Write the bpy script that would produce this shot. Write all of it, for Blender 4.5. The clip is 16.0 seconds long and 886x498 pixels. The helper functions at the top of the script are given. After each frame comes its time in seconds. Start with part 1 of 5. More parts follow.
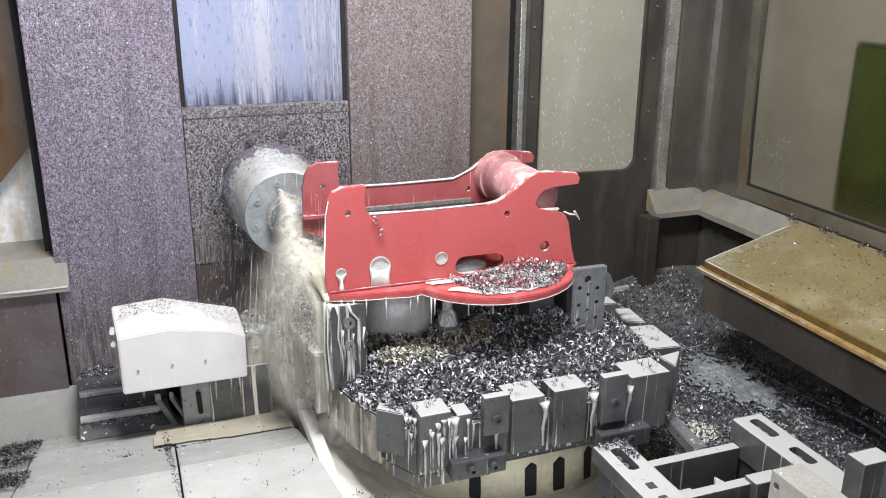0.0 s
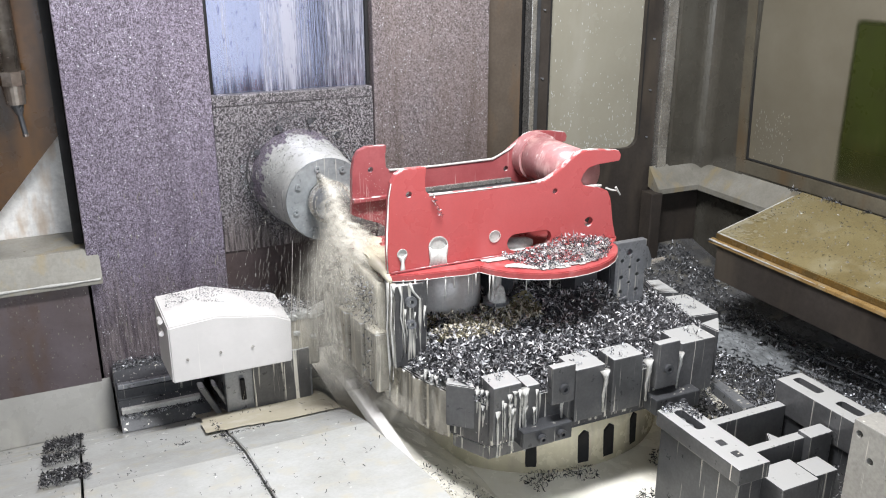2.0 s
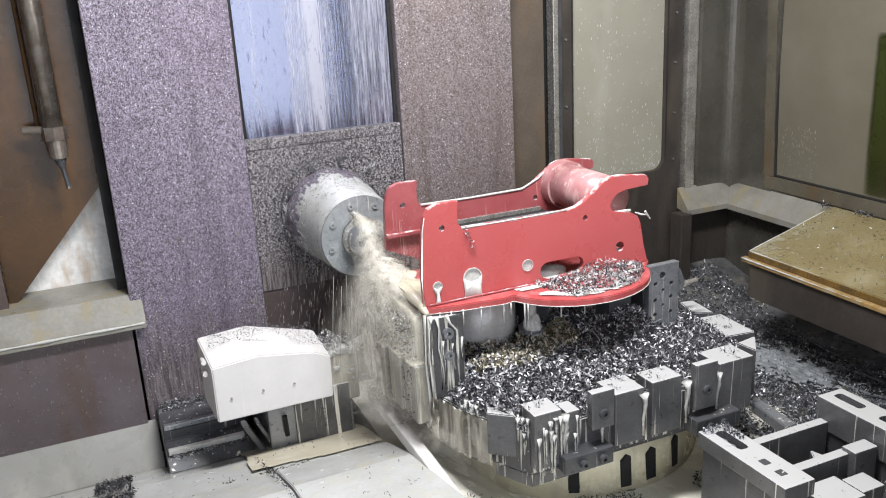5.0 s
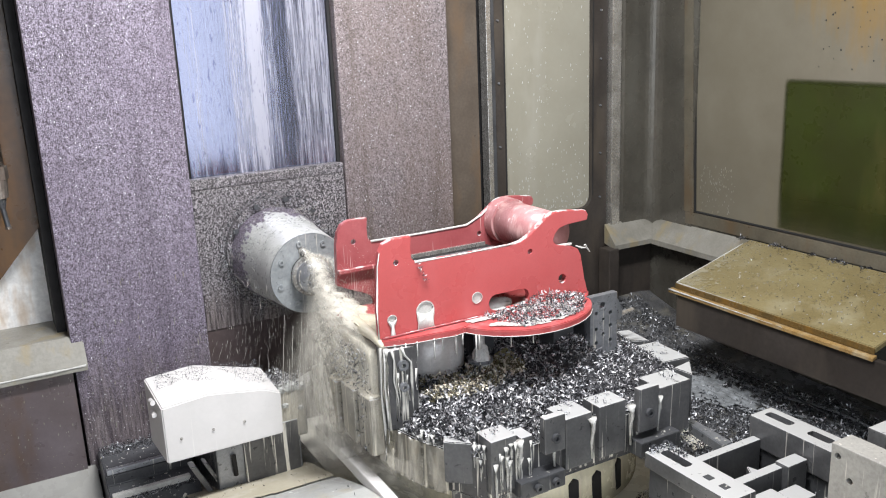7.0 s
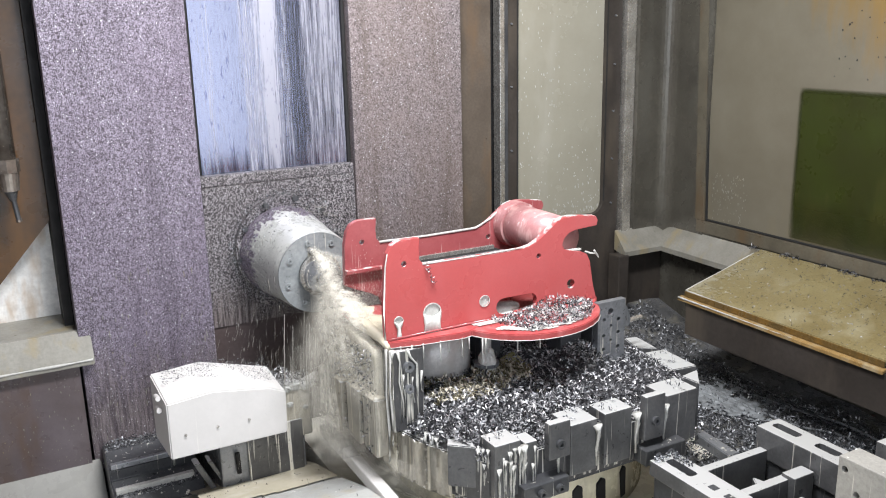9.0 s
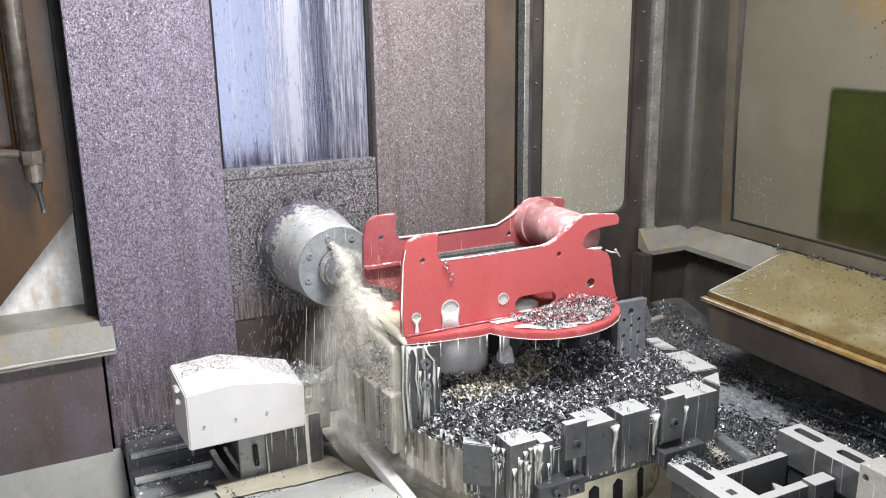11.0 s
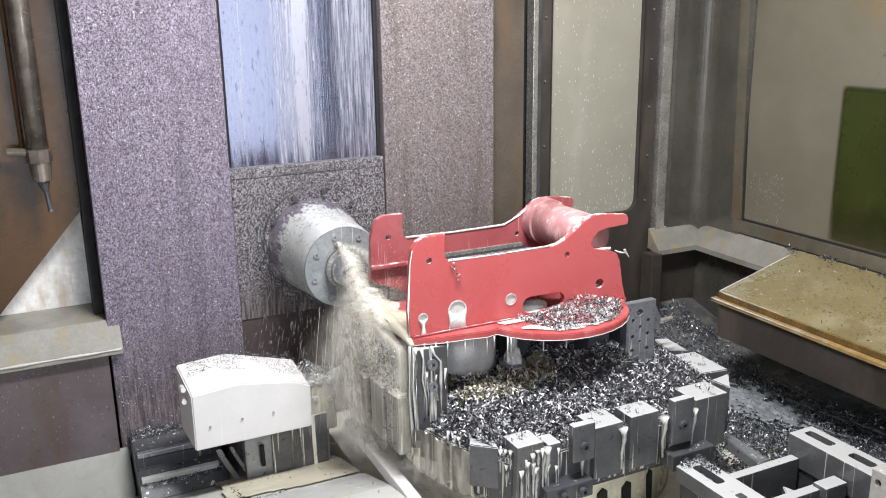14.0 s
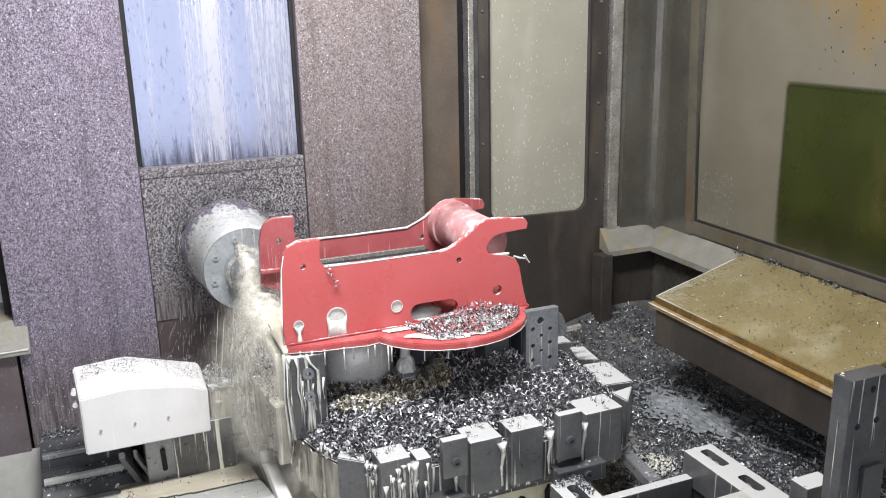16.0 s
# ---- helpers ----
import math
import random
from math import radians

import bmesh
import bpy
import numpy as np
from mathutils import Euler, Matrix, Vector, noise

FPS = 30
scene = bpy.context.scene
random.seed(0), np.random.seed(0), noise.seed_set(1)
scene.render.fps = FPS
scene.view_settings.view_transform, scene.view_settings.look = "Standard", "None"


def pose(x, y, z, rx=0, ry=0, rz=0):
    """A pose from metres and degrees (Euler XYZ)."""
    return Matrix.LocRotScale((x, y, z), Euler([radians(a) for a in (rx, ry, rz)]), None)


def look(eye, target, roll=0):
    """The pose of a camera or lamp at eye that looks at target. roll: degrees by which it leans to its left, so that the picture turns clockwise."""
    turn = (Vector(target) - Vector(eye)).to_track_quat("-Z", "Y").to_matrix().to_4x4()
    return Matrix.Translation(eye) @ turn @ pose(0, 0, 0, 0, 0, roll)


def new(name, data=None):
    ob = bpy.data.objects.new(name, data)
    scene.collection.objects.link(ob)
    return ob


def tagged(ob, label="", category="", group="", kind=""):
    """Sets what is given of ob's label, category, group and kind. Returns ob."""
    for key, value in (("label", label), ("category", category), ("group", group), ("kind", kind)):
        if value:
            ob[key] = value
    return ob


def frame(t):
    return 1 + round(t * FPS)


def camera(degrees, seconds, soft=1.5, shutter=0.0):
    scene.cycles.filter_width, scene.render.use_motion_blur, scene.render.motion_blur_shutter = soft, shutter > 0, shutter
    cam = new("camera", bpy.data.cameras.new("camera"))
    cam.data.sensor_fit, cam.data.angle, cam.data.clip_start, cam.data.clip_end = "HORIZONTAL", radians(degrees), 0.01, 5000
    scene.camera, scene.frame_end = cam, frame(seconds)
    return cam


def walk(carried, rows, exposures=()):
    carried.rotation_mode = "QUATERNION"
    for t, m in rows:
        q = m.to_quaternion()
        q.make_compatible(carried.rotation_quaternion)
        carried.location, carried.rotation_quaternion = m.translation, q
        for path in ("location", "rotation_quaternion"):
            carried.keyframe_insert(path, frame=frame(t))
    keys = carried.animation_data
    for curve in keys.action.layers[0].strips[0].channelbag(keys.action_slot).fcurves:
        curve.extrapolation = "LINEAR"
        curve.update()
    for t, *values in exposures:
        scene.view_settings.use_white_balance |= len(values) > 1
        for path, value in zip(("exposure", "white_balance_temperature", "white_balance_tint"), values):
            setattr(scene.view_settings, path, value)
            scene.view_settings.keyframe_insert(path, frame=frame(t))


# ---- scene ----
cam = camera(54.8, 16.0, soft=1.05)
METRES, EYE, TILT, LEAN, TURN = 1.0, 1.7, 0.0, 0.0, -20.3
ROWS = [
    (0.0, 0.0, 0.0, 0.0, 0.13, -18.45, -0.38),
    (0.5, -0.0602, 0.0083, -0.0025, -1.02, -18.73, -0.3),
    (1.0, -0.1563, -0.0096, -0.0015, -2.51, -19.14, 0.57),
    (1.5, -0.2095, -0.0321, -0.0008, -3.73, -19.26, 0.59),
    (2.0, -0.2476, -0.0407, 0.0009, -4.45, -19.39, 0.05),
    (2.5, -0.2835, -0.0441, 0.0011, -4.59, -19.37, -0.08),
    (3.0, -0.3155, -0.0519, 0.0011, 1.38, -18.26, 1.19),
    (3.5, -0.3161, -0.0669, 0.0109, 0.17, -16.99, 1.46),
    (4.0, -0.2463, -0.0719, 0.0062, -0.44, -16.93, 1.79),
    (4.5, -0.226, -0.0749, 0.0053, -1.19, -17.21, 1.74),
    (5.0, -0.2585, -0.068, 0.0178, -3.37, -17.44, 3.05),
    (7.5, -0.3531, -0.1239, 0.0214, -9.54, -14.55, 2.0),
    (8.0, -0.3515, -0.1211, 0.0212, -8.95, -14.61, 1.86),
    (8.5, -0.3498, -0.1201, 0.0203, -8.44, -14.61, 1.65),
    (9.0, -0.3449, -0.1158, 0.0185, -8.25, -14.64, 1.2),
    (9.5, -0.3396, -0.1127, 0.0176, -7.45, -14.71, 0.66),
    (10.0, -0.3357, -0.1113, 0.0185, -6.94, -14.84, 0.66),
    (12.5, -0.3176, -0.1077, 0.0241, -5.78, -15.04, 0.68),
    (13.0, -0.3177, -0.1066, 0.0228, -5.75, -15.06, 0.62),
    (13.5, -0.3203, -0.0995, 0.0219, -5.68, -15.1, 0.69),
    (14.0, -0.3198, -0.095, 0.0223, -5.63, -15.12, 0.86),
    (14.5, -0.3085, -0.1019, 0.0246, -5.89, -15.15, 1.69),
    (15.0, -0.1889, -0.097, 0.0319, -5.94, -15.21, 1.87),
    (15.5, -0.0297, -0.0666, 0.0311, -4.49, -15.39, 1.03),
    (16.0, 0.0327, -0.0483, 0.0303, -2.53, -15.74, 1.26),
]
QUICK = [
    (2.7, look((-0.297, 0.059, 1.713), (0.426, 1.799, 1.044), -0.5)),
    (2.8, look((-0.307, 0.060, 1.707), (0.374, 1.821, 1.048), -0.8)),
    (15.2, look((-0.140, -0.034, 1.729), (0.680, 1.713, 1.205), -1.2)),
]
walk(cam, sorted([(t, pose(0, 0, EYE, TILT, LEAN, TURN) @ pose(METRES * x, METRES * y, METRES * z, 90 + pitch, roll, yaw)) for t, x, y, z, yaw, pitch, roll in ROWS] + QUICK, key=lambda row: row[0]), exposures=[(0.0, 0.0), (5.0, 0.0), (7.5, 0.08), (16.0, 0.1)])

# ---- world and lights ----
world = bpy.data.worlds.new("world")
scene.world = world
world.use_nodes = True
world.node_tree.nodes["Background"].inputs[0].default_value = (0.75, 0.8, 0.9, 1)
world.node_tree.nodes["Background"].inputs[1].default_value = 0.15
scene.view_settings.exposure = 0.0


def area_lamp(name, m, sx, sy, watts, colour):
    data = bpy.data.lights.new(name, "AREA")
    data.shape, data.size, data.size_y, data.energy, data.color = "RECTANGLE", sx, sy, watts, colour
    ob = new(name, data)
    ob.matrix_world = m
    return ob


# daylight of the workshop through the open operator door
area_lamp("door_daylight", look((0.04, -0.62, 1.65), (0.12, 2.2, 1.45)), 2.44, 1.5, 29, (0.84, 0.9, 1.0))
# the machine's own work lights under the ceiling
area_lamp("work_light", look((0.42, 1.15, 2.6), (0.5, 1.65, 0.9)), 0.8, 0.2, 66, (0.98, 0.98, 1.0))

# ---- materials ----


def nodes_of(name):
    m = bpy.data.materials.new(name)
    m.use_nodes = True
    t = m.node_tree
    return m, t, t.nodes["Principled BSDF"]


def add(t, kind, **values):
    n = t.nodes.new(kind)
    for key, v in values.items():
        n.inputs[key].default_value = v
    return n


def coords(t, scale):
    g = t.nodes.new("ShaderNodeNewGeometry")
    mp = add(t, "ShaderNodeMapping", Scale=scale)
    t.links.new(g.outputs["Position"], mp.inputs["Vector"])
    return mp.outputs[0]


def noise_of(t, scale, detail=4.0, rough=0.6):
    n = add(t, "ShaderNodeTexNoise", Scale=1.0, Detail=detail, Roughness=rough)
    t.links.new(coords(t, scale if isinstance(scale, tuple) else (scale,) * 3), n.inputs["Vector"])
    return n.outputs["Fac"]


def ramp(t, fac, lo, hi):
    n = add(t, "ShaderNodeMapRange", **{"From Min": lo, "From Max": hi})
    t.links.new(fac, n.inputs["Value"])
    return n.outputs[0]


def mixc(t, fac, a, b):
    n = t.nodes.new("ShaderNodeMix")
    n.data_type = "RGBA"
    for sock, v in ((n.inputs[0], fac), (n.inputs[6], a), (n.inputs[7], b)):
        if isinstance(v, (int, float)):
            sock.default_value = v
        elif isinstance(v, tuple):
            sock.default_value = (*v, 1)
        else:
            t.links.new(v, sock)
    return n.outputs[2]


def times(t, a, b, op="MULTIPLY"):
    n = t.nodes.new("ShaderNodeMath")
    n.operation = op
    for sock, v in zip(n.inputs, (a, b)):
        if isinstance(v, (int, float)):
            sock.default_value = v
        else:
            t.links.new(v, sock)
    return n.outputs[0]


def bump(t, p, height, strength, distance=0.002):
    n = add(t, "ShaderNodeBump", Strength=strength, Distance=distance)
    t.links.new(height, n.inputs["Height"])
    t.links.new(n.outputs[0], p.inputs["Normal"])


def facing_up(t, lo=0.6, hi=0.9):
    g = t.nodes.new("ShaderNodeNewGeometry")
    s = t.nodes.new("ShaderNodeSeparateXYZ")
    t.links.new(g.outputs["Normal"], s.inputs[0])
    return ramp(t, s.outputs["Z"], lo, hi)


def surface(name, a, b, scale=8.0, rough=0.5, metal=0.0, grain=150.0, relief=0.15, stain=None, streak=0.0, streak_colour=(0.75, 0.73, 0.66), film=0.0, dirt=0.4):
    """A surface with broad variation from a to b, fine grain, and, where given, stains, runs of coolant and a film on what faces up."""
    m, t, p = nodes_of(name)
    c = mixc(t, ramp(t, noise_of(t, scale), 0.35, 0.68), a, b)
    fine = noise_of(t, grain, 3.0)
    c = mixc(t, times(t, ramp(t, fine, 0.35, 0.8), dirt), c, tuple(0.3 * v for v in a))
    if stain:
        c = mixc(t, ramp(t, noise_of(t, (scale * 1.7, scale * 1.7, scale * 0.5)), 0.52, 0.72), c, stain)
    if streak:
        s = ramp(t, noise_of(t, (95.0, 95.0, 3.0), 3.0), 0.66 - 0.22 * streak, 0.72 - 0.2 * streak)
        c = mixc(t, s, c, streak_colour)
    if film:
        up = times(t, facing_up(t), ramp(t, noise_of(t, 38.0), 0.62 - 0.4 * film, 0.68 - 0.4 * film))
        c = mixc(t, up, c, (0.53, 0.535, 0.53))
    t.links.new(c, p.inputs["Base Color"])
    r = ramp(t, noise_of(t, scale * 3), 0.2, 0.8)
    rr = add(t, "ShaderNodeMapRange", **{"To Min": max(0.05, rough - 0.12), "To Max": rough + 0.12})
    t.links.new(r, rr.inputs["Value"])
    t.links.new(rr.outputs[0], p.inputs["Roughness"])
    p.inputs["Metallic"].default_value = metal
    if relief:
        bump(t, p, fine, relief)
    return m


def chip_coated(name, dark, light, tint, lo=0.40, hi=0.62, size=360.0, low_zone=(1.14, 0.98), deep=0.75):
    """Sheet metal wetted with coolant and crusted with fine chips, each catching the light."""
    m, t, p = nodes_of(name)
    f = noise_of(t, (size, size, size * 0.8), 1.5, 0.8)
    g = noise_of(t, (size * 0.45, size * 0.45, size * 0.35), 2.0, 0.7)
    both = times(t, times(t, f, 0.65), times(t, g, 0.35), "ADD")
    c = mixc(t, ramp(t, both, lo, hi), dark, light)
    c = mixc(t, times(t, ramp(t, noise_of(t, (5.0, 5.0, 2.5)), 0.4, 0.75), 0.45), c, tint)
    runs = ramp(t, noise_of(t, (26.0, 26.0, 1.6), 4.0, 0.7), 0.52, 0.74)
    c = mixc(t, times(t, runs, 0.6), c, tuple(0.45 * v for v in tint))
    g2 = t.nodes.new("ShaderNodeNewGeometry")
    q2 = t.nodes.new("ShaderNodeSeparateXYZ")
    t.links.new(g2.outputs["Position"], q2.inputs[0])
    # brown streaked tone that takes over towards the bottom, its edge broken by noise
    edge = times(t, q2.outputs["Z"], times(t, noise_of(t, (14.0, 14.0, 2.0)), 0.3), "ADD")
    low_streaks = mixc(t, ramp(t, noise_of(t, (150.0, 150.0, 11.0), 3.0), 0.4, 0.64), (0.06, 0.048, 0.046), (0.24, 0.205, 0.2))
    c = mixc(t, times(t, ramp(t, edge, low_zone[0], low_zone[1]), deep), c, low_streaks)
    # bright flecks: white highlights of the chips, put into the colour
    flecks = ramp(t, noise_of(t, size * 0.6, 1.0, 0.5), 0.71, 0.75)
    c = mixc(t, flecks, c, (0.8, 0.8, 0.84))
    t.links.new(c, p.inputs["Base Color"])
    p.inputs["Roughness"].default_value = 0.4
    p.inputs["Metallic"].default_value = 0.2
    bump(t, p, both, 0.9, 0.004)
    return m


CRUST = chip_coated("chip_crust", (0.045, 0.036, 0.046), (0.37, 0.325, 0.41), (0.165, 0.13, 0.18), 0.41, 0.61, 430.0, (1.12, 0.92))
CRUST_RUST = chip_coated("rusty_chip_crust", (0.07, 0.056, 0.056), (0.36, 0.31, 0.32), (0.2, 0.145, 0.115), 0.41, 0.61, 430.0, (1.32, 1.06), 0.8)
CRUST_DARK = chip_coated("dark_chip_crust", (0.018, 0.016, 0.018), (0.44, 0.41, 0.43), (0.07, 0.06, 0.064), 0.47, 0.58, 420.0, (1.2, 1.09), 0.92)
BROWN = surface("brown_enamel", (0.05, 0.025, 0.008), (0.085, 0.038, 0.009), 5.0, 0.3, 0.0, 60.0, 0.1, stain=(0.12, 0.055, 0.012))
BROWN_PANEL = surface("brown_stained_enamel", (0.1, 0.076, 0.072), (0.078, 0.054, 0.044), 3.0, 0.38, 0.0, 120.0, 0.12, stain=(0.085, 0.045, 0.02))
BROWN_GREY = surface("brown_grey_enamel", (0.11, 0.085, 0.085), (0.07, 0.05, 0.045), 3.0, 0.38, 0.0, 120.0, 0.12, stain=(0.06, 0.042, 0.036))
DARK_PANEL = surface("dark_enamel_and_shade", (0.036, 0.03, 0.026), (0.06, 0.051, 0.045), 4.0, 0.4, 0.0, 90.0, 0.1, stain=(0.085, 0.07, 0.055))
LEDGE = surface("wet_ledge_paint", (0.3, 0.29, 0.255), (0.2, 0.19, 0.16), 9.0, 0.35, 0.0, 130.0, 0.15, stain=(0.3, 0.24, 0.13), dirt=0.3)
GREY_SLOPE = surface("grey_wet_paint", (0.32, 0.315, 0.295), (0.25, 0.245, 0.225), 5.0, 0.3, 0.0, 160.0, 0.1, stain=(0.38, 0.37, 0.33), dirt=0.12)
WALL_STEEL = surface("grey_green_enamel", (0.125, 0.116, 0.095), (0.082, 0.076, 0.063), 4.0, 0.28, 0.3, 110.0, 0.08, stain=(0.14, 0.135, 0.115))
PALE_WALL = surface("pale_stained_wall", (0.9, 0.89, 0.87), (0.85, 0.83, 0.79), 7.0, 0.35, 0.0, 70.0, 0.2, stain=(0.42, 0.27, 0.13))
PLATE_WHITE = surface("white_wet_way_cover", (0.52, 0.53, 0.52), (0.45, 0.455, 0.43), 11.0, 0.2, 0.0, 140.0, 0.08, stain=(0.5, 0.48, 0.41), dirt=0.16)
CREAM = surface("cream_coolant", (0.62, 0.57, 0.45), (0.5, 0.46, 0.35), 6.0, 0.18, 0.0, 90.0, 0.1, stain=(0.68, 0.64, 0.54), dirt=0.06)
WASHED = surface("sheet_under_milky_coolant", (0.86, 0.84, 0.76), (0.78, 0.75, 0.65), 7.0, 0.25, 0.0, 120.0, 0.12, stain=(0.7, 0.67, 0.56), dirt=0.06)
CREAM_COAT = surface("coolant_coated_steel", (0.64, 0.6, 0.5), (0.53, 0.49, 0.395), 14.0, 0.3, 0.0, 160.0, 0.15, stain=(0.36, 0.33, 0.27), streak=0.35, dirt=0.05)
OCHRE = surface("oily_ochre_deck", (0.29, 0.24, 0.12), (0.21, 0.165, 0.075), 4.0, 0.3, 0.0, 260.0, 0.3, stain=(0.3, 0.265, 0.165), dirt=0.6)
AMBER = surface("amber_oiled_lip", (0.36, 0.235, 0.095), (0.27, 0.17, 0.065), 9.0, 0.3, 0.0, 240.0, 0.2, stain=(0.38, 0.33, 0.22), dirt=0.35)
AMBER_DARK = surface("dark_amber_edge", (0.16, 0.095, 0.03), (0.11, 0.075, 0.03), 9.0, 0.26, 0.0, 240.0, 0.2, stain=(0.22, 0.115, 0.025))
FRAME_OLIVE = surface("olive_grey_frame", (0.16, 0.142, 0.105), (0.1, 0.088, 0.064), 7.0, 0.34, 0.0, 130.0, 0.12, stain=(0.12, 0.085, 0.05))
LOW_WALL = surface("washed_lower_wall", (0.13, 0.108, 0.118), (0.085, 0.065, 0.064), 4.0, 0.3, 0.0, 120.0, 0.12, stain=(0.095, 0.055, 0.03), dirt=0.25)
DRIED = surface("dried_foam", (0.36, 0.325, 0.23), (0.3, 0.265, 0.17), 20.0, 0.4, 0.0, 200.0, 0.2)
PALE_CREAM = surface("pale_coolant_coat", (0.8, 0.75, 0.57), (0.7, 0.65, 0.48), 8.0, 0.25, 0.0, 120.0, 0.12, stain=(0.56, 0.51, 0.4), dirt=0.1)
RUST_STRIP = surface("rust_stained_enamel", (0.13, 0.106, 0.085), (0.085, 0.068, 0.054), 6.0, 0.34, 0.0, 120.0, 0.12, stain=(0.13, 0.088, 0.056))
STEEL_DARK = surface("wet_dark_steel", (0.10, 0.103, 0.11), (0.06, 0.062, 0.068), 14.0, 0.34, 0.3, 160.0, 0.12, streak=0.12)
STEEL_FILM = surface("dark_steel_with_foam", (0.15, 0.151, 0.155), (0.09, 0.092, 0.095), 14.0, 0.34, 0.25, 160.0, 0.12, streak=0.12, film=0.85)
STEEL_RUNS = surface("dark_steel_with_runs", (0.11, 0.11, 0.112), (0.065, 0.065, 0.07), 14.0, 0.34, 0.25, 160.0, 0.12, streak=0.42, film=0.75)
STEEL_GREY = surface("ground_steel", (0.3, 0.31, 0.33), (0.2, 0.21, 0.225), 18.0, 0.32, 0.5, 170.0, 0.12, streak=0.2)
DRUM = surface("wet_hazed_steel", (0.72, 0.7, 0.67), (0.6, 0.58, 0.56), 9.0, 0.35, 0.1, 150.0, 0.1, stain=(0.46, 0.43, 0.4), streak=0.15)
PLATE_GREY = surface("pale_ground_steel", (0.42, 0.41, 0.38), (0.34, 0.33, 0.31), 12.0, 0.35, 0.2, 150.0, 0.1, streak=0.1)
SPINDLE = surface("spindle_steel", (0.36, 0.38, 0.39), (0.27, 0.29, 0.3), 22.0, 0.33, 0.3, 120.0, 0.2, streak=0.25)
SPINDLE_WHITE = surface("coolant_coated_spindle", (0.5, 0.51, 0.485), (0.39, 0.4, 0.38), 26.0, 0.32, 0.15, 170.0, 0.5, film=0.5, dirt=0.4)
COVER_WHITE = surface("white_cover_enamel", (0.66, 0.64, 0.625), (0.6, 0.585, 0.57), 8.0, 0.4, 0.0, 120.0, 0.05, streak=0.1, streak_colour=(0.72, 0.7, 0.67), dirt=0.05)
# film here also paints the wet highlight along the cheek's top edges
RED = surface("red_primer", (0.5, 0.112, 0.114), (0.47, 0.08, 0.078), 3.0, 0.3, 0.0, 240.0, 0.1, stain=(0.5, 0.12, 0.125), film=0.4, dirt=0.12)
RED_DULL = surface("red_primer_wet_inside", (0.37, 0.1, 0.105), (0.29, 0.062, 0.068), 16.0, 0.36, 0.0, 180.0, 0.2, streak=0.2, streak_colour=(0.6, 0.42, 0.4), film=0.25, dirt=0.2)
PINK_COAT = surface("red_primer_under_coolant", (0.46, 0.235, 0.235), (0.37, 0.155, 0.16), 24.0, 0.36, 0.0, 180.0, 0.25, stain=(0.6, 0.38, 0.36), streak=0.15, streak_colour=(0.66, 0.52, 0.5), dirt=0.2)
POLISHED = surface("polished_worn_steel", (0.62, 0.6, 0.56), (0.42, 0.4, 0.36), 20.0, 0.25, 0.75, 160.0, 0.1, dirt=0.2)
DULL_PIPE = surface("oil_browned_pipe", (0.42, 0.38, 0.34), (0.22, 0.18, 0.15), 30.0, 0.2, 0.7, 160.0, 0.1)
STEEL_CREAM = surface("steel_under_cream_coolant", (0.38, 0.355, 0.3), (0.25, 0.235, 0.2), 14.0, 0.34, 0.0, 160.0, 0.2, stain=(0.52, 0.48, 0.39), streak=0.42, streak_colour=(0.62, 0.58, 0.48), film=0.9)
PIPE = surface("galvanised_pipe", (0.6, 0.58, 0.55), (0.4, 0.38, 0.35), 30.0, 0.26, 0.7, 160.0, 0.1)
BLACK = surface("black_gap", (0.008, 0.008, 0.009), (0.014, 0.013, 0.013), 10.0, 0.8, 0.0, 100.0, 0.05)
RUBBER = surface("black_rubber", (0.02, 0.02, 0.02), (0.03, 0.03, 0.03), 12.0, 0.55, 0.0, 100.0, 0.05)
FOAM = surface("white_coolant_foam", (0.62, 0.615, 0.585), (0.52, 0.515, 0.485), 40.0, 0.3, 0.0, 260.0, 0.25)
PANE = surface("dirty_clear_pane", (0.34, 0.325, 0.265), (0.29, 0.275, 0.22), 3.5, 0.22, 0.0, 90.0, 0.04, stain=(0.37, 0.355, 0.3), dirt=0.06)
PANE_SIDE = surface("grey_hazy_pane", (0.185, 0.168, 0.128), (0.14, 0.124, 0.09), 2.2, 0.16, 0.0, 80.0, 0.03, stain=(0.2, 0.165, 0.10), dirt=0.06)
GREEN = surface("green_sheet", (0.034, 0.046, 0.008), (0.027, 0.03, 0.007), 4.0, 0.3, 0.0, 90.0, 0.05, stain=(0.06, 0.055, 0.016), dirt=0.1)


def soft_edges(m):
    """The haze is put into alpha: the sheet's edges fade over a few centimetres."""
    t = m.node_tree
    g = t.nodes.new("ShaderNodeNewGeometry")
    q = t.nodes.new("ShaderNodeSeparateXYZ")
    t.links.new(g.outputs["Position"], q.inputs[0])
    side = ramp(t, q.outputs["Y"], 1.777, 1.757)
    top = ramp(t, q.outputs["Z"], 1.52, 1.5)
    foot = ramp(t, q.outputs["Z"], 0.98, 1.2)
    t.links.new(times(t, times(t, side, top), foot), t.nodes["Principled BSDF"].inputs["Alpha"])


soft_edges(GREEN)


